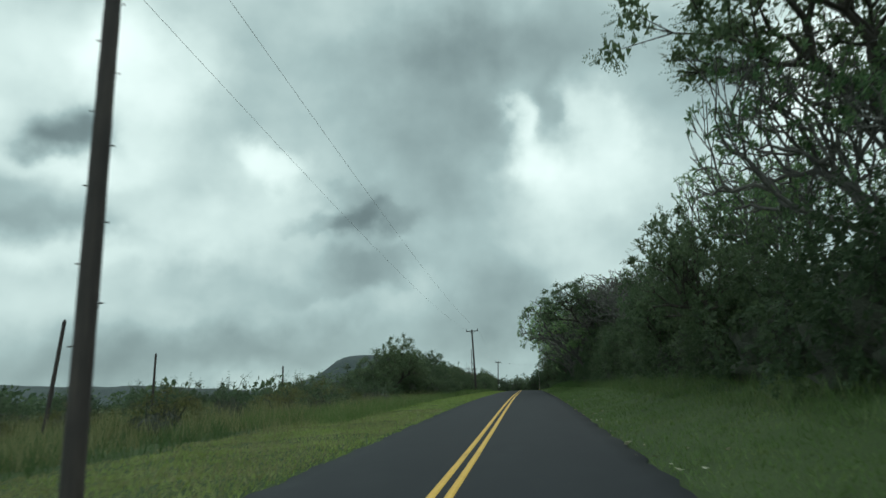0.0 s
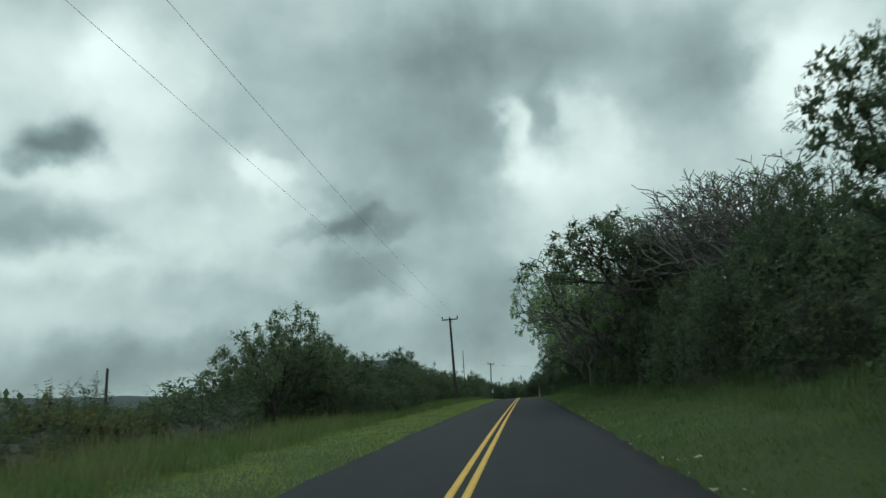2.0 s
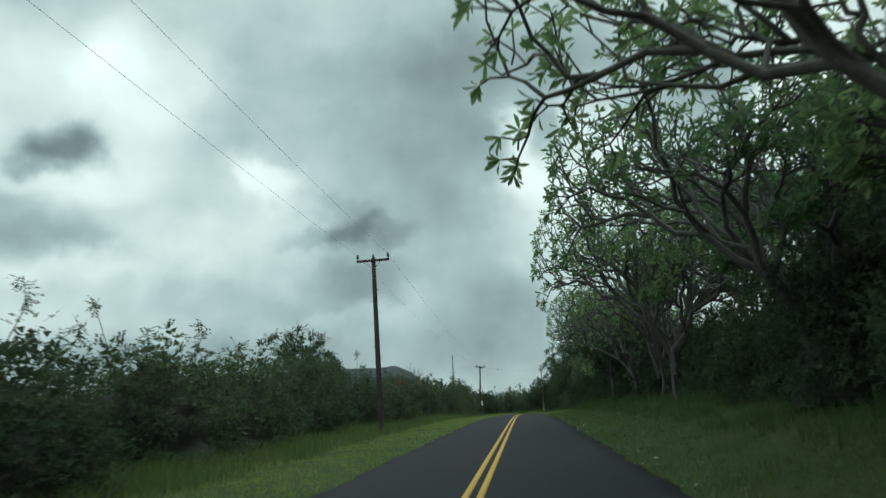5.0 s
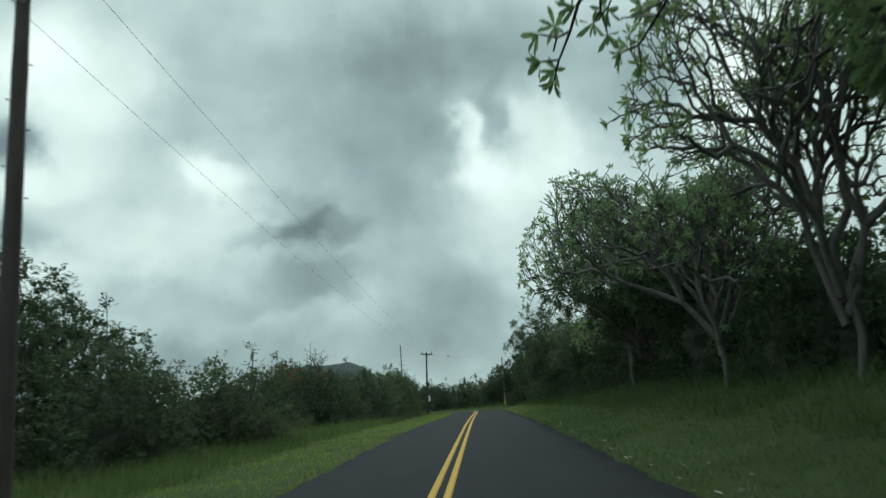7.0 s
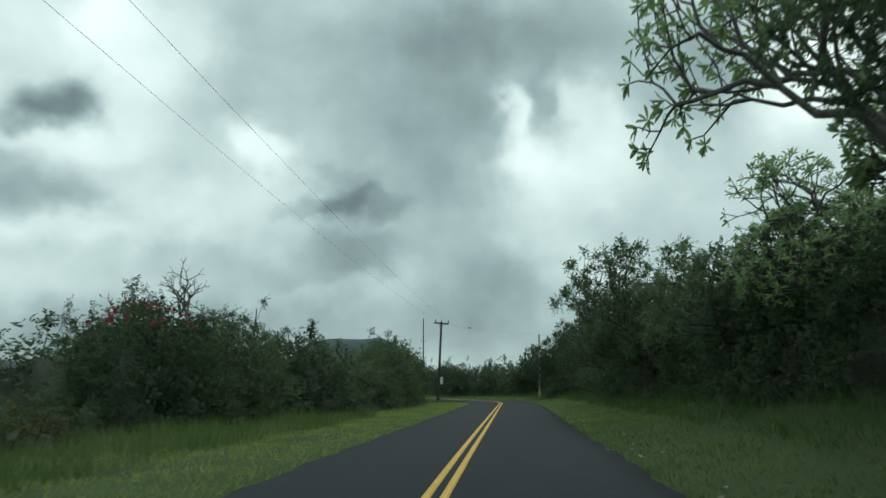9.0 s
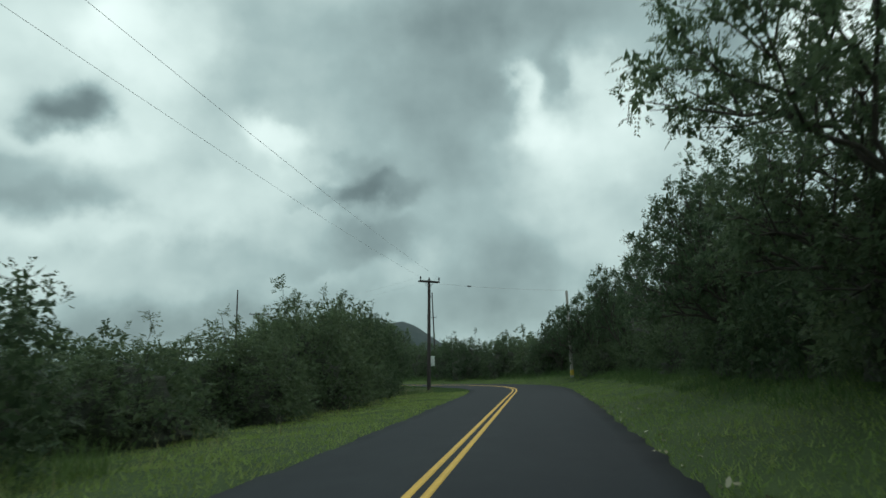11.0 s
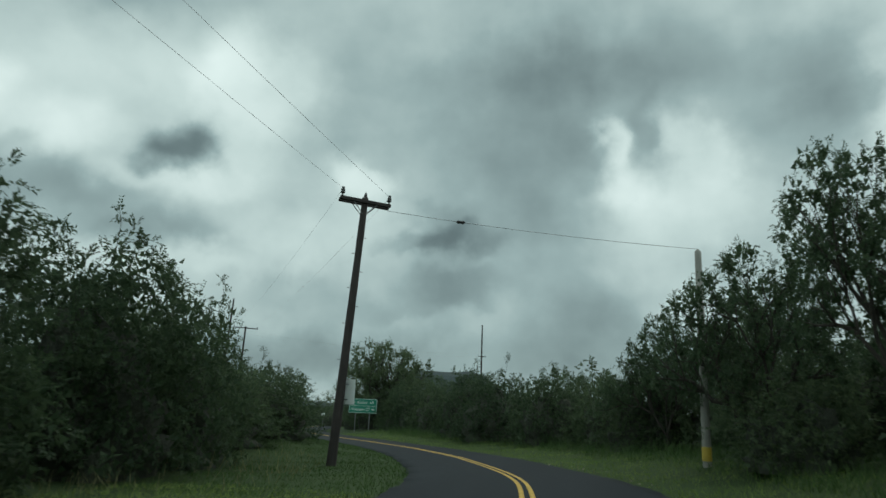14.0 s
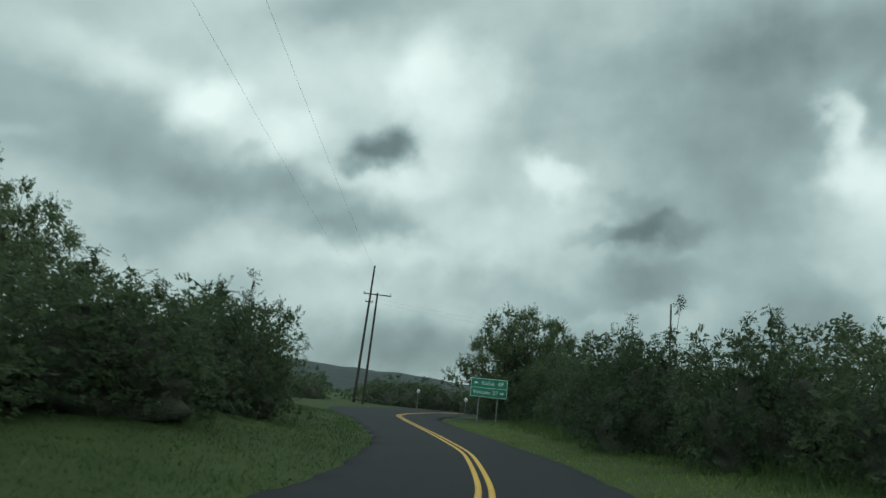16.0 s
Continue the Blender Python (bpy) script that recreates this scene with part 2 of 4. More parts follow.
def build_asphalt(t, b):
    fine = noise_out(t, 90, 4, 0.7)
    mid = noise_out(t, 1.3, 5, 0.6)
    wide = noise_out(t, 0.35, 4, 0.55, stretch=(1.0, 0.12, 1.0))
    f = math_node(t, "ADD", math_node(t, "MULTIPLY", fine, 0.3), math_node(t, "ADD", math_node(t, "MULTIPLY", mid, 0.3), math_node(t, "MULTIPLY", wide, 0.4)))
    t.links.new(ramp_of(t, f, ((0.3, (0.0085, 0.0108, 0.0142)), (0.5, (0.0130, 0.0157, 0.0193)), (0.7, (0.023, 0.0268, 0.0305)))), b.inputs["Base Color"])
    b.inputs["Roughness"].default_value = 0.82
    b.inputs["Specular IOR Level"].default_value = 0.2
    bump(t, b, fine, 0.5, 0.006)


def build_yellow(t, b):
    wear = noise_out(t, 14, 6, 0.7)
    wide = noise_out(t, 1.1, 4, 0.6)
    f = math_node(t, "ADD", math_node(t, "MULTIPLY", wear, 0.65), math_node(t, "MULTIPLY", wide, 0.35))
    t.links.new(ramp_of(t, f, ((0.30, (0.10, 0.085, 0.05)), (0.40, (0.50, 0.29, 0.035)), (0.62, (0.66, 0.39, 0.05)))), b.inputs["Base Color"])
    b.inputs["Roughness"].default_value = 0.65
    bump(t, b, wear, 0.3, 0.003)


def build_ground(t, b):
    fine = noise_out(t, 9, 6, 0.65)
    mid = noise_out(t, 0.55, 5, 0.6)
    wide = noise_out(t, 0.06, 4, 0.55)
    f = math_node(t, "ADD", math_node(t, "MULTIPLY", fine, 0.3), math_node(t, "ADD", math_node(t, "MULTIPLY", mid, 0.4), math_node(t, "MULTIPLY", wide, 0.3)))
    t.links.new(ramp_of(t, f, ((0.30, (0.020, 0.033, 0.010)), (0.46, (0.030, 0.049, 0.014)), (0.58, (0.043, 0.065, 0.020)), (0.74, (0.084, 0.077, 0.041)))), b.inputs["Base Color"])
    b.inputs["Roughness"].default_value = 0.9
    b.inputs["Specular IOR Level"].default_value = 0.2
    bump(t, b, fine, 0.6, 0.05)


asphalt = material("worn_asphalt", build_asphalt)
yellow_paint = material("worn_yellow_paint", build_yellow)
soil = material("grassy_soil", build_ground)
bark_grey = simple("pale_smooth_bark", ((0.3, (0.050, 0.048, 0.045)), (0.5, (0.096, 0.090, 0.082)), (0.7, (0.165, 0.154, 0.137))), 7, 0.85, stretch=(1, 1, 0.4))
bark_brown = simple("dark_rough_bark", ((0.3, (0.025, 0.02, 0.016)), (0.5, (0.05, 0.042, 0.033)), (0.7, (0.09, 0.078, 0.062))), 9, 0.9, stretch=(1, 1, 0.25), bump_strength=0.6)
# dark colour for bush stems and for the inner shell that paints foliage shade
stem_and_shade = simple("stems_and_inner_shade", ((0.3, (0.030, 0.034, 0.024)), (0.5, (0.048, 0.053, 0.036)), (0.7, (0.075, 0.080, 0.055))), 14, 0.95, bump_strength=1.0, bump_distance=0.08)
leaf_long = foliage("long_leaf_green", ((0.1, (0.085, 0.152, 0.077)), (0.5, (0.132, 0.227, 0.101)), (0.95, (0.248, 0.343, 0.152))), 0.42)
leaf_feather = foliage("feathery_leaf_green", ((0.1, (0.062, 0.092, 0.052)), (0.55, (0.086, 0.127, 0.066)), (0.95, (0.136, 0.182, 0.094))), 0.5, 0.5)
leaf_bush = foliage("bush_leaf_green", ((0.1, (0.047, 0.074, 0.040)), (0.55, (0.066, 0.099, 0.051)), (0.95, (0.104, 0.142, 0.073))), 0.5, 0.55)
leaf_dry = foliage("dry_shrub_leaf", ((0.1, (0.060, 0.066, 0.026)), (0.55, (0.102, 0.114, 0.042)), (0.95, (0.204, 0.180, 0.084))), 0.6)
petal_red = foliage("red_petal", ((0.1, (0.13, 0.022, 0.018)), (0.55, (0.21, 0.042, 0.032)), (0.95, (0.30, 0.08, 0.06))), 0.5, 0.5)
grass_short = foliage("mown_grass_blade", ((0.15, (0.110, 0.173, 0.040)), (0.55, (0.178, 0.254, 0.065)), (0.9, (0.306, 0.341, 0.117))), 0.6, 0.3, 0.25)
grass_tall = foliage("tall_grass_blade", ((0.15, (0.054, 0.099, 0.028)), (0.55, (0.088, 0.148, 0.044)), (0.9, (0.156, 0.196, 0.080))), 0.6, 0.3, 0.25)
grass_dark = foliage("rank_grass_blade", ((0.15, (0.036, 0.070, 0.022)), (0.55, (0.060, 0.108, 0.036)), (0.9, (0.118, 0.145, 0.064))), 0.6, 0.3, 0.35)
grass_straw = foliage("straw_grass_blade", ((0.15, (0.104, 0.111, 0.042)), (0.55, (0.190, 0.191, 0.084)), (0.9, (0.286, 0.275, 0.143))), 0.7, 0.3)
dead_leaf = foliage("pale_fallen_leaf", ((0.1, (0.150, 0.128, 0.068)), (0.5, (0.270, 0.247, 0.165)), (0.9, (0.413, 0.398, 0.315))), 0.7, 0.1)
pole_wood = simple("creosoted_pole_wood", ((0.3, (0.019, 0.015, 0.014)), (0.5, (0.038, 0.029, 0.027)), (0.7, (0.066, 0.051, 0.045))), 11, 0.85, stretch=(1, 1, 0.08), bump_strength=0.7)
pole_bleached = simple("bleached_pole_wood", ((0.3, (0.20, 0.19, 0.17)), (0.5, (0.30, 0.285, 0.255)), (0.7, (0.42, 0.40, 0.36))), 11, 0.85, stretch=(1, 1, 0.08), bump_strength=0.5)
porcelain = simple("dark_glazed_porcelain", ((0.3, (0.015, 0.014, 0.014)), (0.7, (0.035, 0.03, 0.028))), 6, 0.25, bump_strength=0.05)
steel = simple("weathered_galvanised_steel", ((0.3, (0.16, 0.165, 0.165)), (0.7, (0.32, 0.325, 0.32))), 14, 0.5, metal=0.7, bump_strength=0.1)
wire_metal = simple("dull_cable_metal", ((0.3, (0.30, 0.30, 0.302)), (0.7, (0.46, 0.46, 0.462))), 4, 0.5, metal=0.5, bump_strength=0.0)
sign_green = simple("green_sign_sheeting", ((0.3, (0.006, 0.16, 0.10)), (0.7, (0.010, 0.22, 0.14))), 3, 0.4, bump_strength=0.03)
sign_white = simple("white_sign_sheeting", ((0.3, (0.66, 0.68, 0.66)), (0.7, (0.80, 0.81, 0.79))), 3, 0.4, bump_strength=0.03)
sign_dark = simple("dark_sign_print", ((0.3, (0.02, 0.02, 0.022)), (0.7, (0.04, 0.04, 0.042))), 3, 0.5, bump_strength=0.03)
paint_band = simple("faded_yellow_band", ((0.3, (0.42, 0.28, 0.03)), (0.7, (0.62, 0.43, 0.06))), 9, 0.6, bump_strength=0.1)
hill_cover = simple("far_scrub_cover", ((0.3, (0.020, 0.032, 0.034)), (0.5, (0.029, 0.044, 0.045)), (0.7, (0.044, 0.060, 0.056))), 0.03, 0.95, bump_strength=0.8, bump_distance=6.0)


# ---- mesh helpers ----
def mesh_of(name, verts, faces, mats, smooth=False):
    """A mesh from an array of corners and an array, or several arrays, of faces with equal corners each."""
    me = bpy.data.meshes.new(name)
    verts = np.asarray(verts, dtype=np.float32)
    groups = faces if isinstance(faces, list) else [faces]
    groups = [np.asarray(f, dtype=np.int32) for f in groups]
    loops = np.concatenate([f.ravel() for f in groups])
    totals = np.concatenate([np.full(len(f), f.shape[1], dtype=np.int32) for f in groups])
    starts = np.concatenate([[0], np.cumsum(totals)[:-1]]).astype(np.int32)
    me.vertices.add(len(verts))
    me.vertices.foreach_set("co", verts.ravel())
    me.loops.add(len(loops))
    me.loops.foreach_set("vertex_index", loops)
    me.polygons.add(len(totals))
    me.polygons.foreach_set("loop_start", starts)
    if smooth:
        me.polygons.foreach_set("use_smooth", np.ones(len(totals), dtype=bool))
    me.update(calc_edges=True)
    for m in mats if isinstance(mats, (list, tuple)) else [mats]:
        me.materials.append(m)
    return me


def part(name, me, parent, label=""):
    ob = new(name, me)
    ob.parent = parent
    return tagged(ob, label)


def bm_mesh(name, bm, mat, smooth=False):
    me = bpy.data.meshes.new(name)
    bm.to_mesh(me)
    bm.free()
    me.materials.append(mat)
    if smooth:
        for p in me.polygons:
            p.use_smooth = True
    return me


def box_bm(sx, sy, sz, m=None, bevel=0.0):
    bm = bmesh.new()
    bmesh.ops.create_cube(bm, size=1.0, matrix=(m or Matrix()) @ Matrix.Diagonal((sx, sy, sz, 1)))
    if bevel:
        bmesh.ops.bevel(bm, geom=bm.edges[:], offset=bevel, segments=2, affect="EDGES")
    return bm


def lathe(profile, sides=12):
    """Corners and faces of a turned body from (radius, height) pairs."""
    a = np.linspace(0, 2 * np.pi, sides, endpoint=False)
    v = np.concatenate([np.stack([r * np.cos(a), r * np.sin(a), np.full(sides, z)], 1) for r, z in profile])
    i = np.arange(sides)
    j = (i + 1) % sides
    f = np.concatenate([np.stack([k * sides + i, k * sides + j, (k + 1) * sides + j, (k + 1) * sides + i], 1) for k in range(len(profile) - 1)])
    n = len(v)
    v = np.concatenate([v, [[0, 0, profile[0][1]], [0, 0, profile[-1][1]]]])
    top = (len(profile) - 1) * sides
    caps = np.concatenate([np.stack([j, i, np.full(sides, n)], 1), np.stack([top + i, top + j, np.full(sides, n + 1)], 1)])
    return v, [f, caps]


def tubes(lines, sides=5):
    """Tapered tubes along polylines: each line is (points, radii)."""
    vs, fs, base = [], [], 0
    a = np.linspace(0, 2 * np.pi, sides, endpoint=False)
    ca, sa = np.cos(a)[:, None], np.sin(a)[:, None]
    i = np.arange(sides)
    j = (i + 1) % sides
    for pts, rad in lines:
        pts = np.asarray(pts, dtype=float)
        d = np.gradient(pts, axis=0)
        d /= np.linalg.norm(d, axis=1)[:, None] + 1e-9
        ref = np.array([1.0, 0, 0]) if abs(d[0][0]) < 0.8 else np.array([0, 1.0, 0])
        for k in range(len(pts)):
            u = np.cross(d[k], ref)
            u /= np.linalg.norm(u) + 1e-9
            w = np.cross(d[k], u)
            vs.append(pts[k] + rad[k] * (ca * u + sa * w))
            if k:
                b0, b1 = base + (k - 1) * sides, base + k * sides
                fs.append(np.stack([b0 + i, b0 + j, b1 + j, b1 + i], 1))
        base += len(pts) * sides
    return np.concatenate(vs), np.concatenate(fs)


def leaves(pos, way, side, length, width, shape=4):
    """One flat, slightly folded leaf at each place, along way and spread along side."""
    way = way / (np.linalg.norm(way, axis=1)[:, None] + 1e-9)
    side = side - way * (side * way).sum(1)[:, None]
    side /= np.linalg.norm(side, axis=1)[:, None] + 1e-9
    up = np.cross(side, way)
    length, width = np.asarray(length)[:, None], np.asarray(width)[:, None]
    n = len(pos)
    if shape == 3:
        c = [pos + way * length * 0.2 - side * width * 0.5, pos + way * length * 0.3 + side * width * 0.5, pos + way * length - up * length * 0.1]
    elif shape == 6:
        c = [pos, pos + way * length * 0.35 + side * width * 0.42 + up * width * 0.12, pos + way * length * 0.75 + side * width * 0.5 + up * width * 0.08,
             pos + way * length - up * length * 0.12, pos + way * length * 0.75 - side * width * 0.5 + up * width * 0.08, pos + way * length * 0.35 - side * width * 0.42 + up * width * 0.12]
    else:
        c = [pos, pos + way * length * 0.55 + side * width * 0.5 + up * width * 0.15, pos + way * length - up * length * 0.08, pos + way * length * 0.55 - side * width * 0.5 + up * width * 0.15]
    k = len(c)
    return np.stack(c, 1).reshape(-1, 3), np.arange(n * k).reshape(n, k)


def unit(v):
    return v / (np.linalg.norm(v) + 1e-9)


# ---- the lie of the land ----
ROAD_Y = np.array([-60, 0, 14, 27, 41, 54, 83, 104, 121, 129, 153, 167, 182, 192, 200, 212, 230, 300, 600.0])
ROAD_Z = np.array([-0.9, 0, 0.26, 0.61, 0.93, 1.17, 1.53, 1.78, 1.89, 1.88, 1.67, 1.56, 1.41, 1.37, 1.29, 1.22, 1.16, 1.0, 0.0])
LINE_Y = np.array([-60, 174, 180.5, 185.5, 190, 192, 194.5, 197.2, 202.2, 206, 210.5, 217, 227.8, 234.6, 242, 255, 277, 330.0])
LINE_X = np.array([0, -0.02, 0.0, -0.21, -0.89, -1.38, -2.22, -3.3, -5.35, -7.5, -10.2, -15.2, -23.9, -29.2, -33.0, -38.2, -45.5, -62.0])
fine_y = np.arange(-60, 330.01, 0.5)


def smoothed(x, y, spread):
    v = np.interp(fine_y, x, y)
    k = np.exp(-0.5 * (np.arange(-40, 41) * 0.5 / spread) ** 2)
    k /= k.sum()
    return np.convolve(np.pad(v, 40, mode="edge"), k, mode="valid")


LEVEL = smoothed(ROAD_Y, ROAD_Z, 5.0)
CENTRE = smoothed(LINE_Y, LINE_X, 1.2)
CENTRE[fine_y > 320] = CENTRE[fine_y <= 320][-1] - (fine_y[fine_y > 320] - 320) * 0.31
LINE = np.stack([CENTRE, fine_y], 1)
AHEAD = np.gradient(LINE, axis=0)
AHEAD /= np.linalg.norm(AHEAD, axis=1)[:, None]
RIGHT = np.stack([AHEAD[:, 1], -AHEAD[:, 0]], 1)
RUN = np.concatenate([[0], np.cumsum(np.linalg.norm(np.diff(LINE, axis=0), axis=1))]) - 60
LEFT_EDGE = np.interp(fine_y, [-60, 160, 185, 215, 226, 240, 330], [-2.85, -2.85, -3.1, -2.9, -3.6, -6.5, -6.5])
RIGHT_EDGE = np.interp(fine_y, [-60, 140, 165, 190, 215, 235, 330], [3.15, 3.2, 3.6, 3.5, 3.0, 3.2, 3.2])


def wave(x, y, s, seed=0.0):
    """Cheap smooth unevenness between about -1 and 1."""
    return (np.sin(x * 1.7 * s + y * 0.9 * s + seed) + np.sin(-x * 1.1 * s + y * 2.3 * s + 1.3 + seed * 2) + np.sin(x * 0.6 * s - y * 1.4 * s + 4.1 + seed)) / 3


def nearest(x, y):
    x, y = np.asarray(x, dtype=float).ravel(), np.asarray(y, dtype=float).ravel()
    best = np.empty(len(x), dtype=int)
    for a in range(0, len(x), 4000):
        d = (x[a:a + 4000, None] - LINE[None, :, 0]) ** 2 + (y[a:a + 4000, None] - LINE[None, :, 1]) ** 2
        best[a:a + 4000] = d.argmin(1)
    off = ((x - LINE[best, 0]) * RIGHT[best, 0] + (y - LINE[best, 1]) * RIGHT[best, 1])
    return best, off


def land(x, y):
    """The ground's height: level with the road's edges, a rising bank on the right, a nearly flat field on the left."""
    x, y = np.asarray(x, dtype=float).ravel(), np.asarray(y, dtype=float).ravel()
    k, s = nearest(x, y)
    past = np.maximum(y - 330, 0)
    z = LEVEL[k] - past * 0.002
    s = np.where(y > 330, x + 62, s)
    right = s - RIGHT_EDGE[k]
    left = LEFT_EDGE[k] - s
    bank = np.interp(LINE[k, 1], [-60, 150, 190, 205, 260], [1.0, 1.0, 0.8, 0.45, 0.25])
    rise = np.interp(right, [0, 1.0, 2.4, 5.0, 8, 14, 40, 200, 3000], [0.0, 0.06, 0.25, 0.95, 1.3, 1.55, 1.1, 0.0, -2.0]) * bank
    mound = np.interp(LINE[k, 1], [-60, 196, 206, 226, 240], [0, 0, 0.7, 0.7, 0.0])
    fall = np.interp(left, [0, 1.5, 4, 8, 30, 200, 3000], [0.0, 0.0, -0.05, -0.10, -0.5, -2.0, -4.0]) + mound * np.interp(left, [0, 1.5, 5, 30], [0, 0.2, 1, 1])
    side = np.where(right > 0, rise, np.where(left > 0, fall, -0.08))
    edge = np.clip(np.maximum(right, left) / 1.5, 0, 1)
    bumps = edge * (0.05 * wave(x, y, 0.9) + 0.02 * wave(x, y, 3.1, 2.0))
    lip = np.clip(np.maximum(right, left) / 0.55, 0, 1)
    return z + side + bumps + np.where(np.maximum(right, left) > 0, 0.012 * lip - 0.03 * (1 - lip), 0)


def ground_z(x, y):
    return float(land([x], [y])[0])


def road_point(y, s):
    """Place beside the road's middle line at that y, s metres to the right of it."""
    k = int(np.clip(round((y + 60) / 0.5), 0, len(fine_y) - 1))
    return LINE[k, 0] + RIGHT[k, 0] * s, LINE[k, 1] + RIGHT[k, 1] * s


# ---- ground, road and road lines ----
gx = np.concatenate([-np.geomspace(4000, 72, 26), np.arange(-70, -14, 2.0), np.arange(-14, 14, 0.45), np.arange(14, 34, 1.4), np.geomspace(35, 4000, 26)])
gy = np.concatenate([-np.geomspace(3000, 45, 12), np.arange(-40, 262, 1.1), np.arange(263, 330, 3.0), np.geomspace(333, 4500, 26)])
GX, GY = np.meshgrid(gx, gy)
GZ = land(GX, GY).reshape(GX.shape)
nx, ny = len(gx), len(gy)
ii = (np.arange(ny - 1)[:, None] * nx + np.arange(nx - 1)[None]).ravel()
ground = new("ground", mesh_of("ground", np.stack([GX.ravel(), GY.ravel(), GZ.ravel()], 1), np.stack([ii, ii + 1, ii + nx + 1, ii + nx], 1), soil, smooth=True))
tagged(ground, "grassy ground with a bank and an open field", "ground", kind="structure")


def strip(offsets, lifts, first=-55.0, last=325.0, step=1):
    """Corners and faces of a band that follows the road; offsets are arrays along the road or numbers."""
    use = np.where((fine_y >= first) & (fine_y <= last))[0][::step]
    cols = []
    for o, l in zip(offsets, lifts):
        o = o[use] if isinstance(o, np.ndarray) else np.full(len(use), o)
        cols.append(np.stack([LINE[use, 0] + RIGHT[use, 0] * o, LINE[use, 1] + RIGHT[use, 1] * o, LEVEL[use] + l], 1))
    v = np.stack(cols, 1)
    m, c = v.shape[:2]
    q = (np.arange(m - 1)[:, None] * c + np.arange(c - 1)[None]).ravel()
    return v.reshape(-1, 3), np.stack([q, q + 1, q + c + 1, q + c], 1)


ragged = 0.05 * np.sin(RUN * 1.9) + 0.04 * np.sin(RUN * 4.3 + 1) + 0.03 * np.sin(RUN * 0.7 + 2)
ragged_b = 0.05 * np.sin(RUN * 2.3 + 3) + 0.04 * np.sin(RUN * 5.1) + 0.03 * np.sin(RUN * 0.6 + 5)
v, f = strip([LEFT_EDGE + ragged, LEFT_EDGE + ragged, LEFT_EDGE + 0.5, -1.5, 0.0, 1.6, RIGHT_EDGE - 0.5, RIGHT_EDGE + ragged_b, RIGHT_EDGE + ragged_b],
             [-0.12, -0.005, 0.02, 0.045, 0.06, 0.045, 0.02, -0.005, -0.12])
road = tagged(new("road", mesh_of("road", v, f, asphalt, smooth=True)), "dark worn two-lane asphalt road over a low crest", "road", kind="structure")
for centre in (-0.115, 0.115):
    v, f = strip([centre - 0.058, centre - 0.058, centre + 0.058, centre + 0.058], [0.04, 0.0625, 0.0625, 0.04])
    tagged(new("trim_yellow_line", mesh_of("yellow_line", v, f, yellow_paint)), "worn yellow centre line painted on the asphalt", "road marking", kind="structure")

# ---- far land ----
def far_ridge(name, xs, tops, y, depth, mat, label, seed):
    n = len(xs)
    rows, levels = [], ((-1.0, 0.0), (-0.6, 0.45), (-0.28, 0.82), (0.0, 1.0), (0.5, 0.9), (1.0, 0.0))
    for fy, fz in levels:
        w = wave(xs * 0.02, np.full(n, fy * 3), 1.0, seed) * 0.06 * (1 - abs(fy))
        rows.append(np.stack([xs, y + fy * depth + 20 * wave(xs * 0.01, xs * 0 + fy, 1.0, seed), -6 + (tops + 6) * fz * (1 + w)], 1))
    v = np.concatenate(rows)
    q = (np.arange(len(levels) - 1)[:, None] * n + np.arange(n - 1)[None]).ravel()
    return tagged(new(name, mesh_of(name, v, np.stack([q, q + 1, q + n + 1, q + n], 1), mat, smooth=True)), label, "hill", kind="structure")


hx = np.linspace(-900, -180, 90)
far_ridge("backdrop_mesa", hx, np.interp(hx, [-900, -790, -730, -680, -640, -585, -560, -480, -375, -335, -280, -230, -180], [8, 22, 45, 68, 85, 124, 130, 134, 136, 118, 80, 46, 20]), 2000, 260, hill_cover, "flat-topped scrub-covered hill far off", 1.0)
hx = np.linspace(-3900, -400, 120)
far_ridge("backdrop_ridge", hx, np.interp(hx, [-3900, -2000, -1350, -900, -400], [150, 100, 74, 36, 8]), 2400, 500, hill_cover, "long low dark ridge on the horizon", 3.0)


# ---- plants ----
def turned(d, angle, spin):
    """d bent by angle towards the side given by spin."""
    d = unit(d)
    ref = np.array([0, 0, 1.0]) if abs(d[2]) < 0.9 else np.array([1.0, 0, 0])
    u = unit(np.cross(d, ref))
    w = np.cross(d, u)
    return unit(d * math.cos(angle) + (u * math.cos(spin) + w * math.sin(spin)) * math.sin(angle))


def grow(rng, first, levels, length, ratio, forks, angles, thick, thin, lift, wobble=0.08, inner=0, power=1.25):
    """Branch lines and twig ends of a forking plant. first: directions of the stems or (0, 0, 1) for a trunk."""
    lines, ends = [], []

    def branch(p, d, size, level):
        r0 = thick * (1 - level / levels) ** power + thin
        r1 = thick * (1 - (level + 1) / levels) ** power + thin
        size *= rng.uniform(0.75, 1.2)
        mid = p + d * size * 0.5 + rng.normal(0, wobble * size, 3)
        end = p + d * size
        lines.append(([p, mid, end], [r0, (r0 + r1) / 2, r1]) if level < levels - 2 else ([p, end], [r0, r1]))
        if level == levels - 1:
            ends.append((end, unit(end - mid)))
            return
        if level >= levels - 1 - inner:
            ends.append((end, unit(end - mid)))
            ends.append((mid, unit(end - mid)))
        n = forks[0] if rng.random() < forks[2] else forks[1]
        spin = rng.uniform(0, 6.28)
        for k in range(n):
            a = rng.uniform(*angles)
            nd = turned(d, a, spin + 6.28 * k / n + rng.uniform(-0.4, 0.4))
            nd = unit(nd + np.array([0, 0, lift]))
            if nd[2] < -0.15:
                nd = unit(nd + np.array([0, 0, 0.3]))
            branch(end, nd, size * ratio * rng.uniform(0.85, 1.12), level + 1)

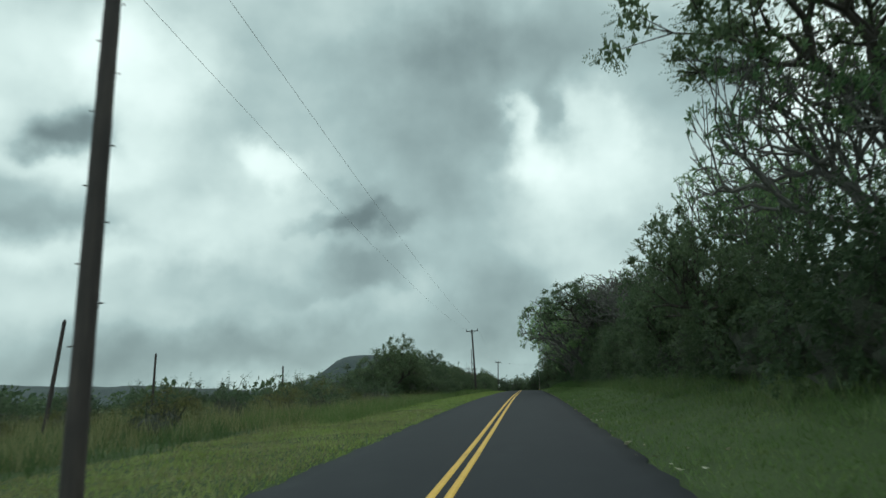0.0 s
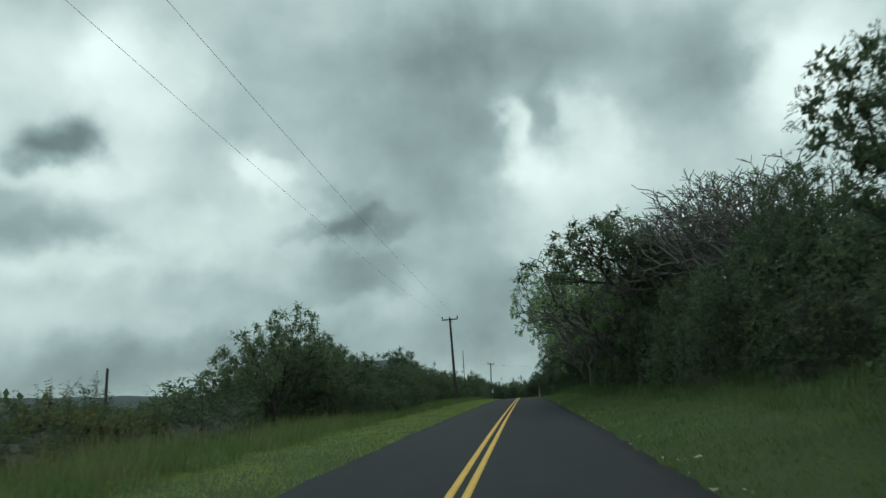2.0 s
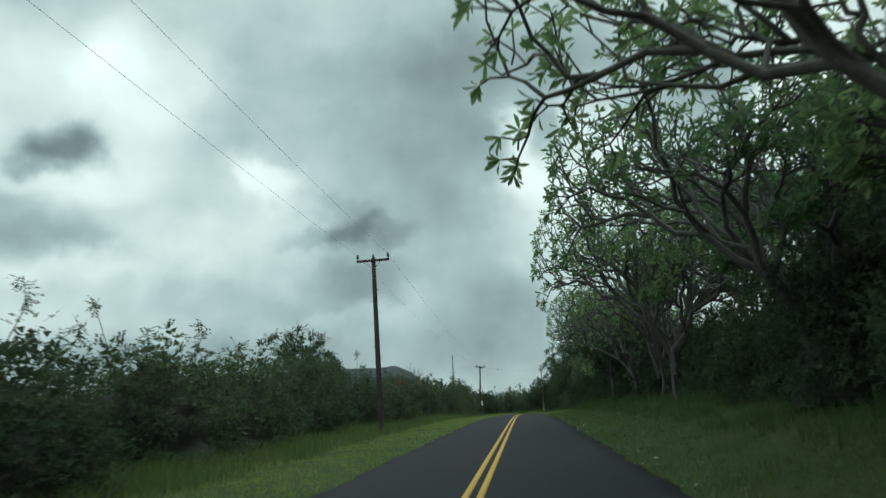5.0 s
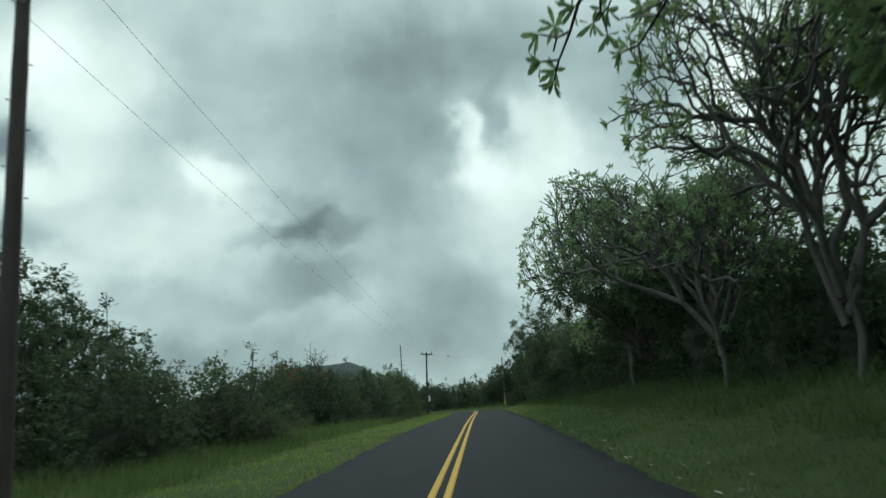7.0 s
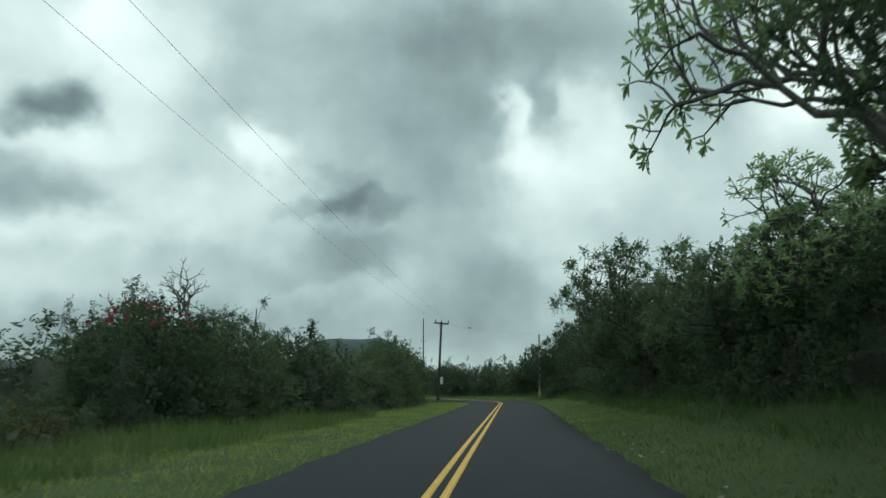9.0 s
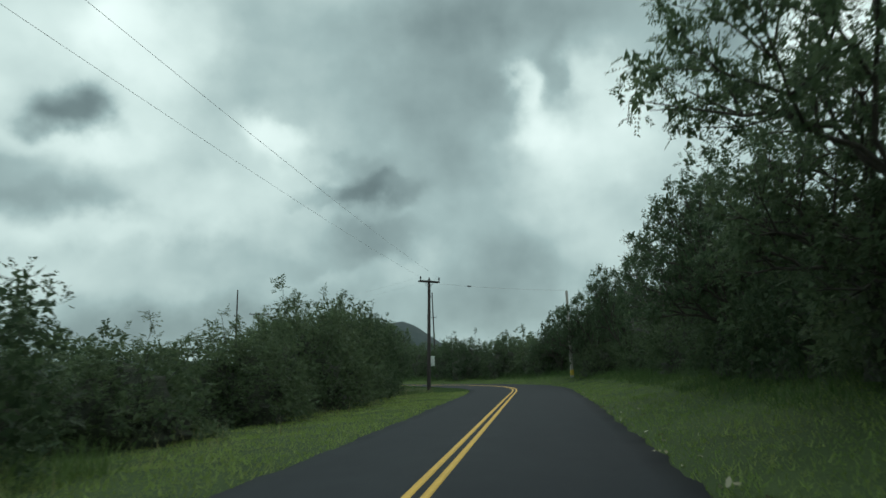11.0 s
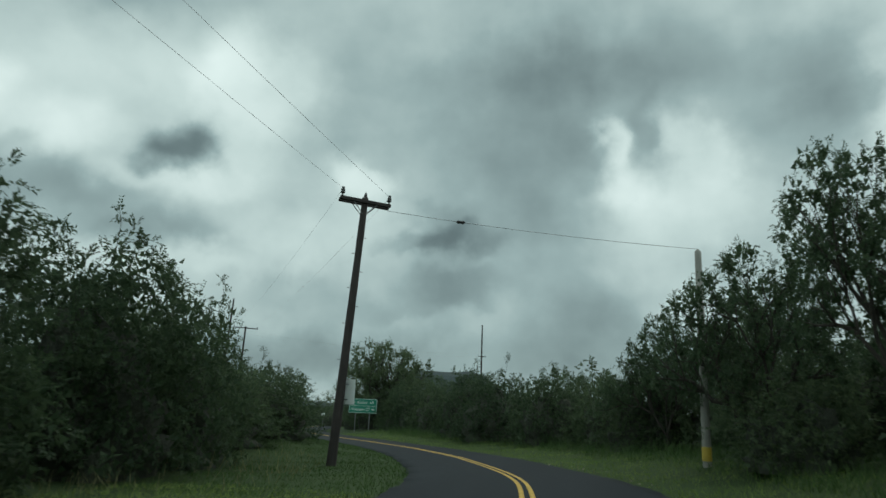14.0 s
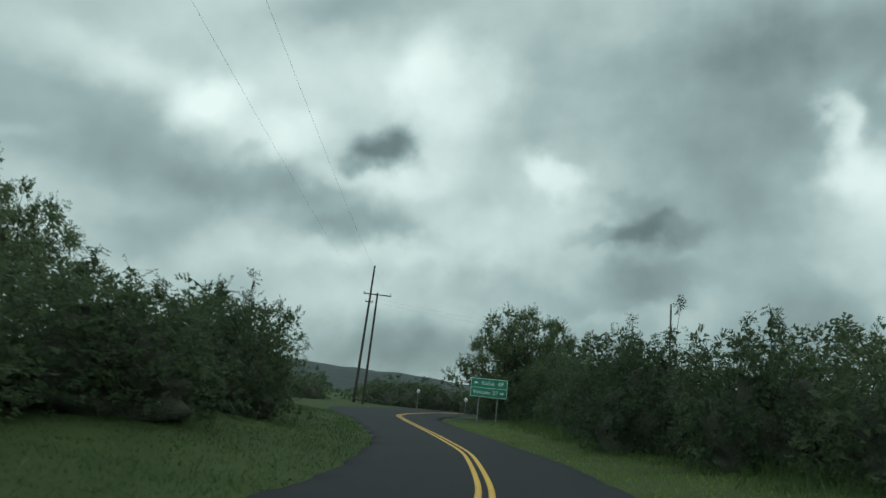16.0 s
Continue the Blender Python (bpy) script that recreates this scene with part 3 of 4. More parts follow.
    for p, d, size in first:
        branch(np.array(p, dtype=float), unit(np.array(d, dtype=float)), size, 0)
    return lines, ends


def sprays(rng, pos, way, count, length, leaf, width, droop):
    """Feathered sprays: leaflets in pairs along a drooping stalk from each place."""
    n = len(pos)
    way = way + np.array([0, 0, -droop]) * rng.uniform(0.3, 1.2, (n, 1))
    way /= np.linalg.norm(way, axis=1)[:, None]
    side = np.cross(way, rng.normal(0, 0.35, (n, 3)) + np.array([0, 0, 1.0]))
    side /= np.linalg.norm(side, axis=1)[:, None] + 1e-9
    size = rng.uniform(0.7, 1.25, n) * length
    P, D, S = [], [], []
    for k in range(count):
        t = (k // 2 + 0.6) / (count / 2)
        sgn = 1 if k % 2 else -1
        P.append(pos + way * (size * t)[:, None] + np.array([0, 0, -droop * 0.35]) * ((size * t) ** 2)[:, None])
        D.append(side * sgn + way * 0.75 + rng.normal(0, 0.2, (n, 3)) + np.array([0, 0, -droop * 0.3]))
        S.append(way + rng.normal(0, 0.35, (n, 3)))
    P, D, S = np.concatenate(P), np.concatenate(D), np.concatenate(S)
    m = len(P)
    return P, D, S, rng.uniform(0.75, 1.25, m) * leaf, rng.uniform(0.8, 1.2, m) * width


def joined(pieces):
    vs, fs, base = [], {}, 0
    for v, f in pieces:
        for g in f if isinstance(f, list) else [f]:
            fs.setdefault(g.shape[1], []).append(g + base)
        vs.append(v)
        base += len(v)
    return np.concatenate(vs), [np.concatenate(g) for g in fs.values()]


class Kind:
    """A kind of plant: its parts, and its natural height and reach."""
    def __init__(self, name, label, category, group, wood, wood_mat, wood_name, crown, crown_mat, crown_name, top=0.975):
        self.root = tagged(new(name), label, category, group)
        self.height = float(np.quantile((wood if name == "frangipani_tree" else crown)[0][:, 2], top))
        out = np.hypot(crown[0][:, 0], crown[0][:, 1])
        self.reach = float(np.quantile(np.hypot(wood[0][:, 0], wood[0][:, 1]), 0.99)) if name == "frangipani_tree" else float(np.quantile(out, 0.955))
        far = crown[0][out > np.quantile(out, 0.997)].mean(axis=0)
        self.far = math.degrees(math.atan2(far[1], far[0]))
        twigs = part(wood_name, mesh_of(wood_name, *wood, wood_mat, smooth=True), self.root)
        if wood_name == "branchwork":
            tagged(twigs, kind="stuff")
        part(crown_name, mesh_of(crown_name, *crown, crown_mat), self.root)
        self.spots = []

    def put(self, x, y, height, reach, turn, sink=0.05, label=""):
        z = ground_z(x, y) - sink
        self.spots.append((pose(x, y, z, 0, 0, turn) @ Matrix.Diagonal((reach / self.reach, reach / self.reach, height / self.height, 1)), label))

    def settle(self):
        for m, label in self.spots[1:]:
            ob = copy_thing(self.root, m)
            tagged(ob, label)
        if self.spots:
            self.root.matrix_basis = self.spots[0][0]
            tagged(self.root, self.spots[0][1])


def forked_tree(seed, leafy, label, shape=4, tufts=(4, 8), trim=0.99):
    """A blunt-branched tree: a short trunk, wide limbs that fork again and again into a dome of thick twigs, with tufts of long leaves on their ends."""
    rng = np.random.default_rng(seed)
    a0 = rng.uniform(0, 6.28)
    first = [((0, 0, -0.2), (0.10, 0.04, 1), 2.4)]
    for k in range(5):
        a = a0 + k * 2.4 + rng.uniform(-0.25, 0.25)
        lean = (0.30, 0.62, 0.45, 0.78, 0.55)[k]
        first.append(((0.06 * math.cos(a), 0.06 * math.sin(a), 1.2 + 0.2 * k), (lean * math.cos(a), lean * math.sin(a), 1.0), 1.7))
    lines, ends = grow(rng, first, 8, 0.9, 0.84, (3, 2, 0.22), (0.34, 0.72), 0.125, 0.017, 0.03, wobble=0.10, power=1.8)
    # long limbs bend back towards the dome
    wide = np.quantile([math.hypot(e[0][0], e[0][1]) for e in ends], 0.80)
    high = np.quantile([e[0][2] for e in ends], 0.85)

    def held(p):
        r = math.hypot(p[0], p[1])
        k = 1.0 if r <= wide else (wide + (r - wide) * 0.45) / r
        return np.array([p[0] * k, p[1] * k, p[2] if p[2] <= high else high + (p[2] - high) * 0.5])

    lines = [([held(p) for p in pts], rad) for pts, rad in lines]
    ends = [(held(p), d) for p, d in ends]
    # no twig stands out far above or beyond its neighbours
    rim = np.quantile([math.hypot(p[0], p[1]) for p, d in ends], trim)
    crest = np.quantile([p[2] for p, d in ends], trim)
    lines = [l for l in lines if max(p[2] for p in l[0]) < crest and max(math.hypot(p[0], p[1]) for p in l[0]) < rim]
    ends = [e for e in ends if e[0][2] < crest and math.hypot(e[0][0], e[0][1]) < rim]
    pos = np.array([e[0] for e in ends])
    way = np.array([e[1] for e in ends])
    keep = rng.random(len(pos)) < leafy
    lp, ld, ls, ll = [], [], [], []
    for p, d in zip(pos[keep], way[keep]):
        n = rng.integers(*tufts)
        spin0 = rng.uniform(0, 6.28)
        for k in range(n):
            q = turned(d, rng.uniform(0.35, 1.3), spin0 + k * 2.4)
            lp.append(p)
            ld.append(q + np.array([0, 0, -0.22]))
            ls.append(np.cross(q, d) + rng.normal(0, 0.2, 3))
            ll.append(rng.uniform(0.19, 0.36))
    ll = np.array(ll)
    crown = leaves(np.array(lp), np.array(ld), np.array(ls), ll, ll * rng.uniform(0.20, 0.28, len(ll)), shape)
    return Kind("frangipani_tree", label, "tree", "roadside trees", joined([tubes([l for l in lines if l[1][0] > 0.05], 5), tubes([l for l in lines if l[1][0] <= 0.05], 3)]), bark_grey, "trunk", crown, leaf_long, "crown", 0.993)


def clump_leaves(rng, centres, outward, radius, sprays_each, heavy_each, leaf, droop, squash=0.8):
    """Rounded tufts of foliage: heavy leaves inside, feathered sprays around them, hanging a little."""
    n = len(centres)
    size = radius * rng.uniform(0.7, 1.25, n)

    def around(each, low, high):
        k = np.repeat(np.arange(n), each)
        q = rng.normal(0, 1, (len(k), 3)) + outward[k] * 0.5 + np.array([0, 0, 0.15])
        q /= np.linalg.norm(q, axis=1)[:, None]
        r = rng.uniform(low, high, len(k)) * size[k]
        return centres[k] + q * r[:, None] * np.array([1, 1, squash]), q

    p, q = around(heavy_each, 0.1, 0.78)
    m = len(p)
    pieces = [leaves(p, rng.normal(0, 1, (m, 3)), rng.normal(0, 1, (m, 3)), rng.uniform(0.34, 0.56, m) * radius, rng.uniform(0.23, 0.36, m) * radius, 3)]
    p, q = around(sprays_each, 0.45, 0.95)
    p, d, s, l, w = sprays(rng, p, q * 0.8 + rng.normal(0, 0.35, p.shape), 10, radius * 0.60, leaf, leaf * 0.46, droop)
    pieces.append(leaves(p, d, s, l, w, 3))
    return pieces


def thinned(rng, pos, gap):
    """Places at least a gap apart, with the index of each."""
    keep = []
    for i in rng.permutation(len(pos)):
        if all(np.sum((pos[i] - pos[j]) ** 2) > gap * gap for j in keep):
            keep.append(i)
    return np.array(keep)


def feathery_tree(seed, label, levels=5, sprays_each=17, lift=0.10, droop=0.45, angles=(0.35, 0.85), trunk=1.5, leaf=0.12, mat=None, spread=0.75, bare=0.0, gap=0.72, radius=0.56, heavy=40, inner=2, squash=0.8):
    """A leafy tree whose crown is built of many rounded, drooping tufts of feathered leaves."""
    rng = np.random.default_rng(seed)
    first = [((0, 0, -0.2), (0.05, -0.04, 1), trunk)]
    a0 = rng.uniform(0, 6.28)
    for k in range(3):
        a = a0 + k * 2.1
        first.append(((0, 0, trunk * 0.45 + 0.2 * k), (spread * math.cos(a), spread * math.sin(a), 0.85), trunk * 1.1))
    first = [((p[0], p[1], p[2] + bare), d, n) for p, d, n in first]
    lines, ends = grow(rng, first, levels, 1, 0.86, (3, 3, 0.5), angles, 0.13, 0.008, lift, inner=inner)
    if bare:
        lines.append(([(0, 0, -0.3), (0.06, 0.03, bare * 0.5), (0, 0, bare)], [0.26, 0.2, 0.15]))
    pos = np.array([e[0] for e in ends])
    way = np.array([e[1] for e in ends])
    k = thinned(rng, pos, gap)
    crown = joined(clump_leaves(rng, pos[k], way[k], radius, sprays_each, heavy, leaf, droop, squash))
    return Kind("feathery_tree", label, "tree", "roadside trees", tubes(lines, 4), bark_brown, "trunk", crown, mat or leaf_feather, "crown")


def bush_kind(seed, name, label, group, tufts=118, sprays_each=7, heavy=15, shoots=14, leaf=0.13, height=4.2, reach=2.8, mat=None, droop=0.4, shoot=0.4, core=0.68, radius=0.5, mesh=(13, 28), fill=1300):
    """A rounded, uneven bush of leafy tufts down to the ground, with a few shoots above its outline."""
    rng = np.random.default_rng(seed)

    def lobed(a, c):
        return 1 + 0.13 * np.sin(a * 3 + seed) + 0.11 * np.sin(a * 5 + c * 6 + seed * 2) + 0.08 * np.sin(a * 8 - c * 9)

    def shell(n, low, high):
        a = rng.uniform(0, 6.28, n)
        c = rng.uniform(0.0, 1.0, n) ** 0.85
        rad = rng.uniform(low, high, n) * lobed(a, c)
        flat = np.sqrt(np.maximum(1 - c ** 2.4, 0.0))
        return np.stack([np.cos(a) * rad * flat * reach, np.sin(a) * rad * flat * reach, 0.1 + c * rad * height * 0.9], 1)

    lines = []
    for k in range(14):
        a, tilt = rng.uniform(0, 6.28), rng.uniform(0.05, 0.5)
        d = np.array([math.cos(a) * tilt, math.sin(a) * tilt, 1.0])
        p0 = np.array([math.cos(a), math.sin(a), 0]) * rng.uniform(0.05, 0.45) * reach * 0.6
        p0[2] = -0.15
        h = height * rng.uniform(0.6, 0.85)
        m = p0 + d * h * 0.5 + rng.normal(0, 0.12, 3)
        lines.append(([p0, m, p0 + d * h * 0.95 + rng.normal(0, 0.2, 3)], [0.05, 0.03, 0.012]))
    tuft = shell(tufts * 3, 0.82, 1.0)
    tuft = tuft[thinned(rng, tuft, radius * 0.68)][:tufts]
    outward = tuft / np.array([reach, reach, height])
    pieces = clump_leaves(rng, tuft, outward, radius, sprays_each, heavy, leaf, droop)
    tops = shell(shoots * 8, 0.95, 1.02)
    tops = tops[np.argsort(-tops[:, 2])][:shoots * 5][::5]
    for q in tops:
        up = unit(np.array([rng.normal(0, 0.4), rng.normal(0, 0.4), 1.0]))
        size = rng.uniform(0.5, 1.0) * shoot + 0.25
        tip = q + up * size
        lines.append(([q * np.array([0.5, 0.5, 0.55]), q, tip], [0.016, 0.011, 0.007]))
        n = 12
        t = rng.uniform(0.1, 1.0, n)[:, None]
        p, d, s, l, w = sprays(rng, q + up * size * t, rng.normal(0, 0.8, (n, 3)) + np.array([0, 0, 0.25]), 8, 0.3, leaf * 0.95, leaf * 0.38, droop * 1.6)
        pieces.append(leaves(p, d, s, l, w * 1.2, 3))
    inner = shell(fill, 0.62, 0.88)
    pieces.append(leaves(inner, rng.normal(0, 1, (fill, 3)) + inner / reach * 0.5, rng.normal(0, 1, (fill, 3)), rng.uniform(0.18, 0.30, fill) * min(1, reach / 2.4), rng.uniform(0.13, 0.20, fill) * min(1, reach / 2.4), 3))
    # a dark closed shell behind the leaves, its colour standing in for deep shade
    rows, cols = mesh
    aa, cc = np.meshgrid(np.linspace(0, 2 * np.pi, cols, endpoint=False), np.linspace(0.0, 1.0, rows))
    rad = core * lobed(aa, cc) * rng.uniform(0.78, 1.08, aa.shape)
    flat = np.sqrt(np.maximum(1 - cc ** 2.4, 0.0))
    shade_core = np.stack([np.cos(aa) * rad * flat * reach, np.sin(aa) * rad * flat * reach, -0.1 + cc * rad * height * 0.9], 2).reshape(-1, 3)
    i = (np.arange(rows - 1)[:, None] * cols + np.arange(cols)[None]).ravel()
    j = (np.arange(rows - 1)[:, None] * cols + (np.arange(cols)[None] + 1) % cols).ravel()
    wood = joined([tubes(lines, 4), (shade_core, np.stack([i, j, j + cols, i + cols], 1))])
    return Kind(name, label, "bush", group, wood, stem_and_shade, "branchwork", joined(pieces), mat or leaf_bush, "foliage")


FR = [forked_tree(11, 0.9, "frangipani tree with forked pale limbs and long leaves", 6, (6, 10)),
      forked_tree(23, 0.62, "sparse frangipani tree with blunt forked twigs", 4, (6, 10)),
      forked_tree(37, 0.06, "nearly bare frangipani tree with blunt grey twigs", trim=0.96)]
FT = [feathery_tree(5, "dark green leafy tree with drooping feathery tufts"),
      feathery_tree(17, "leafy roadside tree with an uneven clumped crown", lift=0.16),
      feathery_tree(29, "tall leafy tree with clumped dark foliage", lift=0.22, angles=(0.3, 0.7))]
AC = feathery_tree(41, "spreading leafy tree with upswept fine twigs behind the sign", lift=0.10, droop=-0.2, leaf=0.11, angles=(0.4, 0.8), trunk=1.2, spread=1.2, mat=leaf_bush)
FH = feathery_tree(63, "tall leafy tree with a high drooping crown", lift=0.08, trunk=1.5, bare=6.0, spread=1.0, sprays_each=22, leaf=0.085, angles=(0.4, 0.9))
FB = [feathery_tree(83, "big leafy tree with many drooping tufts over the verge", levels=6, trunk=1.75, lift=0.12, angles=(0.35, 0.8), gap=0.82, radius=0.62, leaf=0.125, sprays_each=17, heavy=34, inner=2),
      feathery_tree(97, "big spreading tree with clumped dark foliage", levels=6, trunk=1.75, lift=0.16, angles=(0.3, 0.75), gap=0.82, radius=0.62, leaf=0.125, sprays_each=17, heavy=34, inner=2)]
BU = [bush_kind(3, "leafy_bush", "dense dark green bush beside the road", "roadside bushes"),
      bush_kind(8, "leafy_bush", "tall uneven bush with feathery shoots on top", "roadside bushes", shoots=20, height=4.6, shoot=0.3),
      bush_kind(14, "leafy_bush", "rounded dense bush with small leaves", "roadside bushes", leaf=0.115, shoots=10, height=3.8)]
BF = bush_kind(33, "flowering_bush", "dense bush with red blossoms scattered over its top", "roadside bushes", shoots=18)
g = np.random.default_rng(34)
n = 30
a, r = g.uniform(0, 6.28, n), np.sqrt(g.random(n)) * 1.9
heads = np.stack([r * np.cos(a), r * np.sin(a), 4.2 - 0.28 * r ** 2 + g.normal(0, 0.12, n)], 1)
way = np.repeat(np.stack([np.cos(a) * 0.3, np.sin(a) * 0.3, np.ones(n)], 1), 7, axis=0) * 0.5 + g.normal(0, 0.7, (n * 7, 3))
part("blossom", mesh_of("blossom", *leaves(np.repeat(heads, 7, axis=0), way, g.normal(0, 1, (n * 7, 3)), g.uniform(0.12, 0.2, n * 7), g.uniform(0.05, 0.08, n * 7), 4), petal_red), BF.root, "red blossoms")
BT = [bush_kind(73, "tall_bush", "tall dense bush leaning over the verge", "roadside bushes", tufts=260, height=6.0, reach=3.4, shoots=16, radius=0.55, core=0.64, fill=2300),
      bush_kind(79, "tall_bush", "tall bush with drooping feathery tufts along its top", "roadside bushes", tufts=260, height=5.6, reach=3.3, shoots=22, shoot=0.4, radius=0.52, core=0.64, fill=2300)]
SH = [bush_kind(51, "low_shrub", "low green shrub standing in the rough field", "field shrubs", tufts=28, shoots=6, sprays_each=5, mesh=(7, 12), fill=160, height=1.5, reach=1.2, leaf=0.075, shoot=0.2, radius=0.3),
      bush_kind(57, "low_shrub", "low yellowish shrub in dry grass", "field shrubs", tufts=26, shoots=6, sprays_each=5, mesh=(7, 12), fill=160, height=1.4, reach=1.1, leaf=0.07, mat=leaf_dry, shoot=0.25, radius=0.28)]
BK = bush_kind(66, "back_thicket", "dark thicket behind the front row of trees", "thicket behind the trees", tufts=46, sprays_each=4, heavy=9, shoots=5, leaf=0.26, height=5.0, reach=3.2, radius=0.9, mesh=(9, 16), fill=250)

def dead_tree(x, y, height, turn):
    rng = np.random.default_rng(91)
    lines, _ = grow(rng, [((0, 0, -0.1), (0.1, 0, 1), height * 0.42)], 7, 1, 0.70, (3, 2, 0.45), (0.35, 0.9), 0.06, 0.006, 0.06, wobble=0.14)
    root = tagged(new("dead_tree"), "small bare dead tree standing among the bushes", "tree")
    root.matrix_basis = pose(x, y, ground_z(x, y) - 0.05, 0, 0, turn)
    part("trunk", mesh_of("trunk", *tubes(lines, 5), bark_grey, smooth=True), root)


# the right-hand bank: kind, x, y, height, reach, and the bearing of the longest limb where it matters
RIGHT_TREES = [
    (FH, 11.6, 18.5, 13.6, 5.4, 185), (FR[1], 11.2, 17.5, 9.2, 4.8, 180), (FT[1], 9.0, 27.5, 7.0, 3.3), (FR[1], 13.0, 29, 9.5, 4.6), (FT[2], 9.2, 38.5, 7.2, 3.4),
    (FT[0], 10.6, 50, 6.0, 3.6), (FR[2], 11.4, 58.0, 9.0, 4.8, 20), (FR[2], 12.0, 53.5, 7.8, 4.6, 0), (FR[2], 11.2, 63.5, 9.2, 5.4)]
RIGHT_TREES += [
    (FH, 7.5, 65.6, 9.9, 4.6, 180), (FT[1], 10.4, 65, 6.0, 4.0), (FR[2], 10.2, 70.5, 9.6, 5.6), (FR[0], 7.6, 74.5, 8.8, 6.9, 180), (FT[0], 10.6, 79, 6.0, 3.6),
    (FR[0], 8.4, 84.5, 9.2, 6.2, 180), (FR[2], 12.5, 90, 10.4, 5.6), (FR[0], 8.0, 98.5, 10.2, 6.0, 180), (FR[1], 8.7, 106, 9.4, 4.5), (FR[1], 8.5, 113.0, 7.7, 5.0, 180), (FR[1], 13.5, 103, 11.5, 5.4)]
RIGHT_TREES += [
    (FB[1], 8.7, 122.4, 8.6, 4.4), (FR[0], 8.8, 126.6, 9.6, 5.2, 180), (FT[2], 10.8, 119, 7.6, 3.8), (FT[1], 9.6, 136.5, 5.4, 3.6), (FR[0], 11.0, 133.6, 5.9, 4.2),
    (FT[1], 9.8, 142.5, 5.6, 3.4), (FB[0], 8.1, 149.5, 7.0, 4.4), (FB[1], 8.2, 159.5, 7.2, 4.5)]
RIGHT_TREES += [
    (FR[2], 9.4, 176.5, 5.4, 3.0, 185), (FT[1], 12.0, 170, 7.0, 3.6), (FT[2], 10.6, 180.5, 6.1, 3.2), (FT[2], 8.3, 189, 8.4, 3.0), (FT[1], 5.6, 195.0, 6.6, 2.9), (FT[0], 3.9, 205.5, 5.9, 3.0), (FT[0], 9.6, 207, 7.0, 4.2)]
rng = np.random.default_rng(77)
for kind, x, y, h, r, *face in RIGHT_TREES:
    kind.put(x, y, h, r, face[0] - kind.far if face else rng.uniform(0, 360))
for y in np.arange(9, 200, 7.4):
    kind = BU[rng.integers(0, 3)]
    kind.put((11.2 if 90 < y < 134 else 10.0) + rng.uniform(-0.6, 0.9), y + rng.uniform(-1, 1), rng.uniform(3.4, 4.8), rng.uniform(2.8, 3.5), rng.uniform(0, 360))
for x, y, h, r in ((8.9, 66.0, 3.6, 2.2), (9.0, 73, 4.2, 2.4), (8.9, 57.5, 3.2, 2.4), (9.2, 70, 3.8, 2.6), (9.0, 77.5, 4.2, 2.6), (9.4, 84, 3.6, 2.6), (9.4, 91, 2.8, 2.2)):
    BU[rng.integers(0, 3)].put(x, y, h, r, rng.uniform(0, 360), label="low dense bush on the bank below the trees")
for x, y, h, r in ((9.4, 138, 3.8, 2.6), (9.6, 144.5, 4.2, 2.8), (9.4, 152, 3.8, 2.6), (9.2, 156, 4.2, 2.6), (9.6, 164, 4.0, 2.8), (10.4, 117.5, 4.4, 2.8), (10.2, 131, 4.2, 2.8), (10.4, 110, 4.0, 2.6)):
    BU[rng.integers(0, 3)].put(x, y, h, r, rng.uniform(0, 360), label="dense bush filling the space under the trees")
for x, y, h, r in ((10.4, 69.5, 6.2, 3.0), (10.6, 77, 6.4, 3.2), (11.0, 84.5, 6.0, 3.2)):
    BT[0].put(x, y, h, r, rng.uniform(0, 360), label="tall dense bush behind the forked trees")
for y in np.arange(2, 215, 6.4):
    BK.put(16 + rng.uniform(-1.5, 2.5), y + rng.uniform(-1.5, 1.5), rng.uniform(4.6, 6.4), rng.uniform(3.4, 4.4), rng.uniform(0, 360))

for x, y, h, r in ((6.6, 193, 2.6, 2.2), (7.6, 200.5, 3.8, 3.0), (3.2, 207.5, 3.6, 2.8), (7.2, 206, 4.4, 3.2), (11.5, 196, 4.2, 3.2), (1.4, 212, 4.0, 3.0), (12, 203, 4.6, 3.2)):
    BU[rng.integers(0, 3)].put(x, y, h, r, rng.uniform(0, 360), label="dense bush under the trees at the bend")

# the outer side of the bend
for i, y in enumerate(np.arange(210, 264, 4.4)):
    x0, y0 = road_point(y, (8.6 if y < 222 else 11.5) + rng.uniform(-0.7, 0.9))
    if math.hypot(x0 + 24, y0 - 240) > 4.0:
        BU[i % 3].put(x0, y0, rng.uniform(4.3, 5.1), rng.uniform(2.8, 3.5), rng.uniform(0, 360), label="dense bush on the outer side of the bend")
    x0, y0 = road_point(y, 16.5 + rng.uniform(-1, 1.5))
    BK.put(x0, y0, rng.uniform(4.8, 6.0), rng.uniform(3.2, 4.2), rng.uniform(0, 360))
AC.put(-25.1, 251.0, 9.9, 8.6, 40)
FT[0].put(-24.0, 201.5, 7.2, 3.8, 70)
for x, y, h, r in ((-29.0, 252, 3.7, 3.0), (-26.2, 249.0, 6.4, 3.0), (-21.8, 249.0, 6.4, 3.2)):
    BU[0].put(x, y, h, r, 8 * x, label="dense bush behind the road sign")

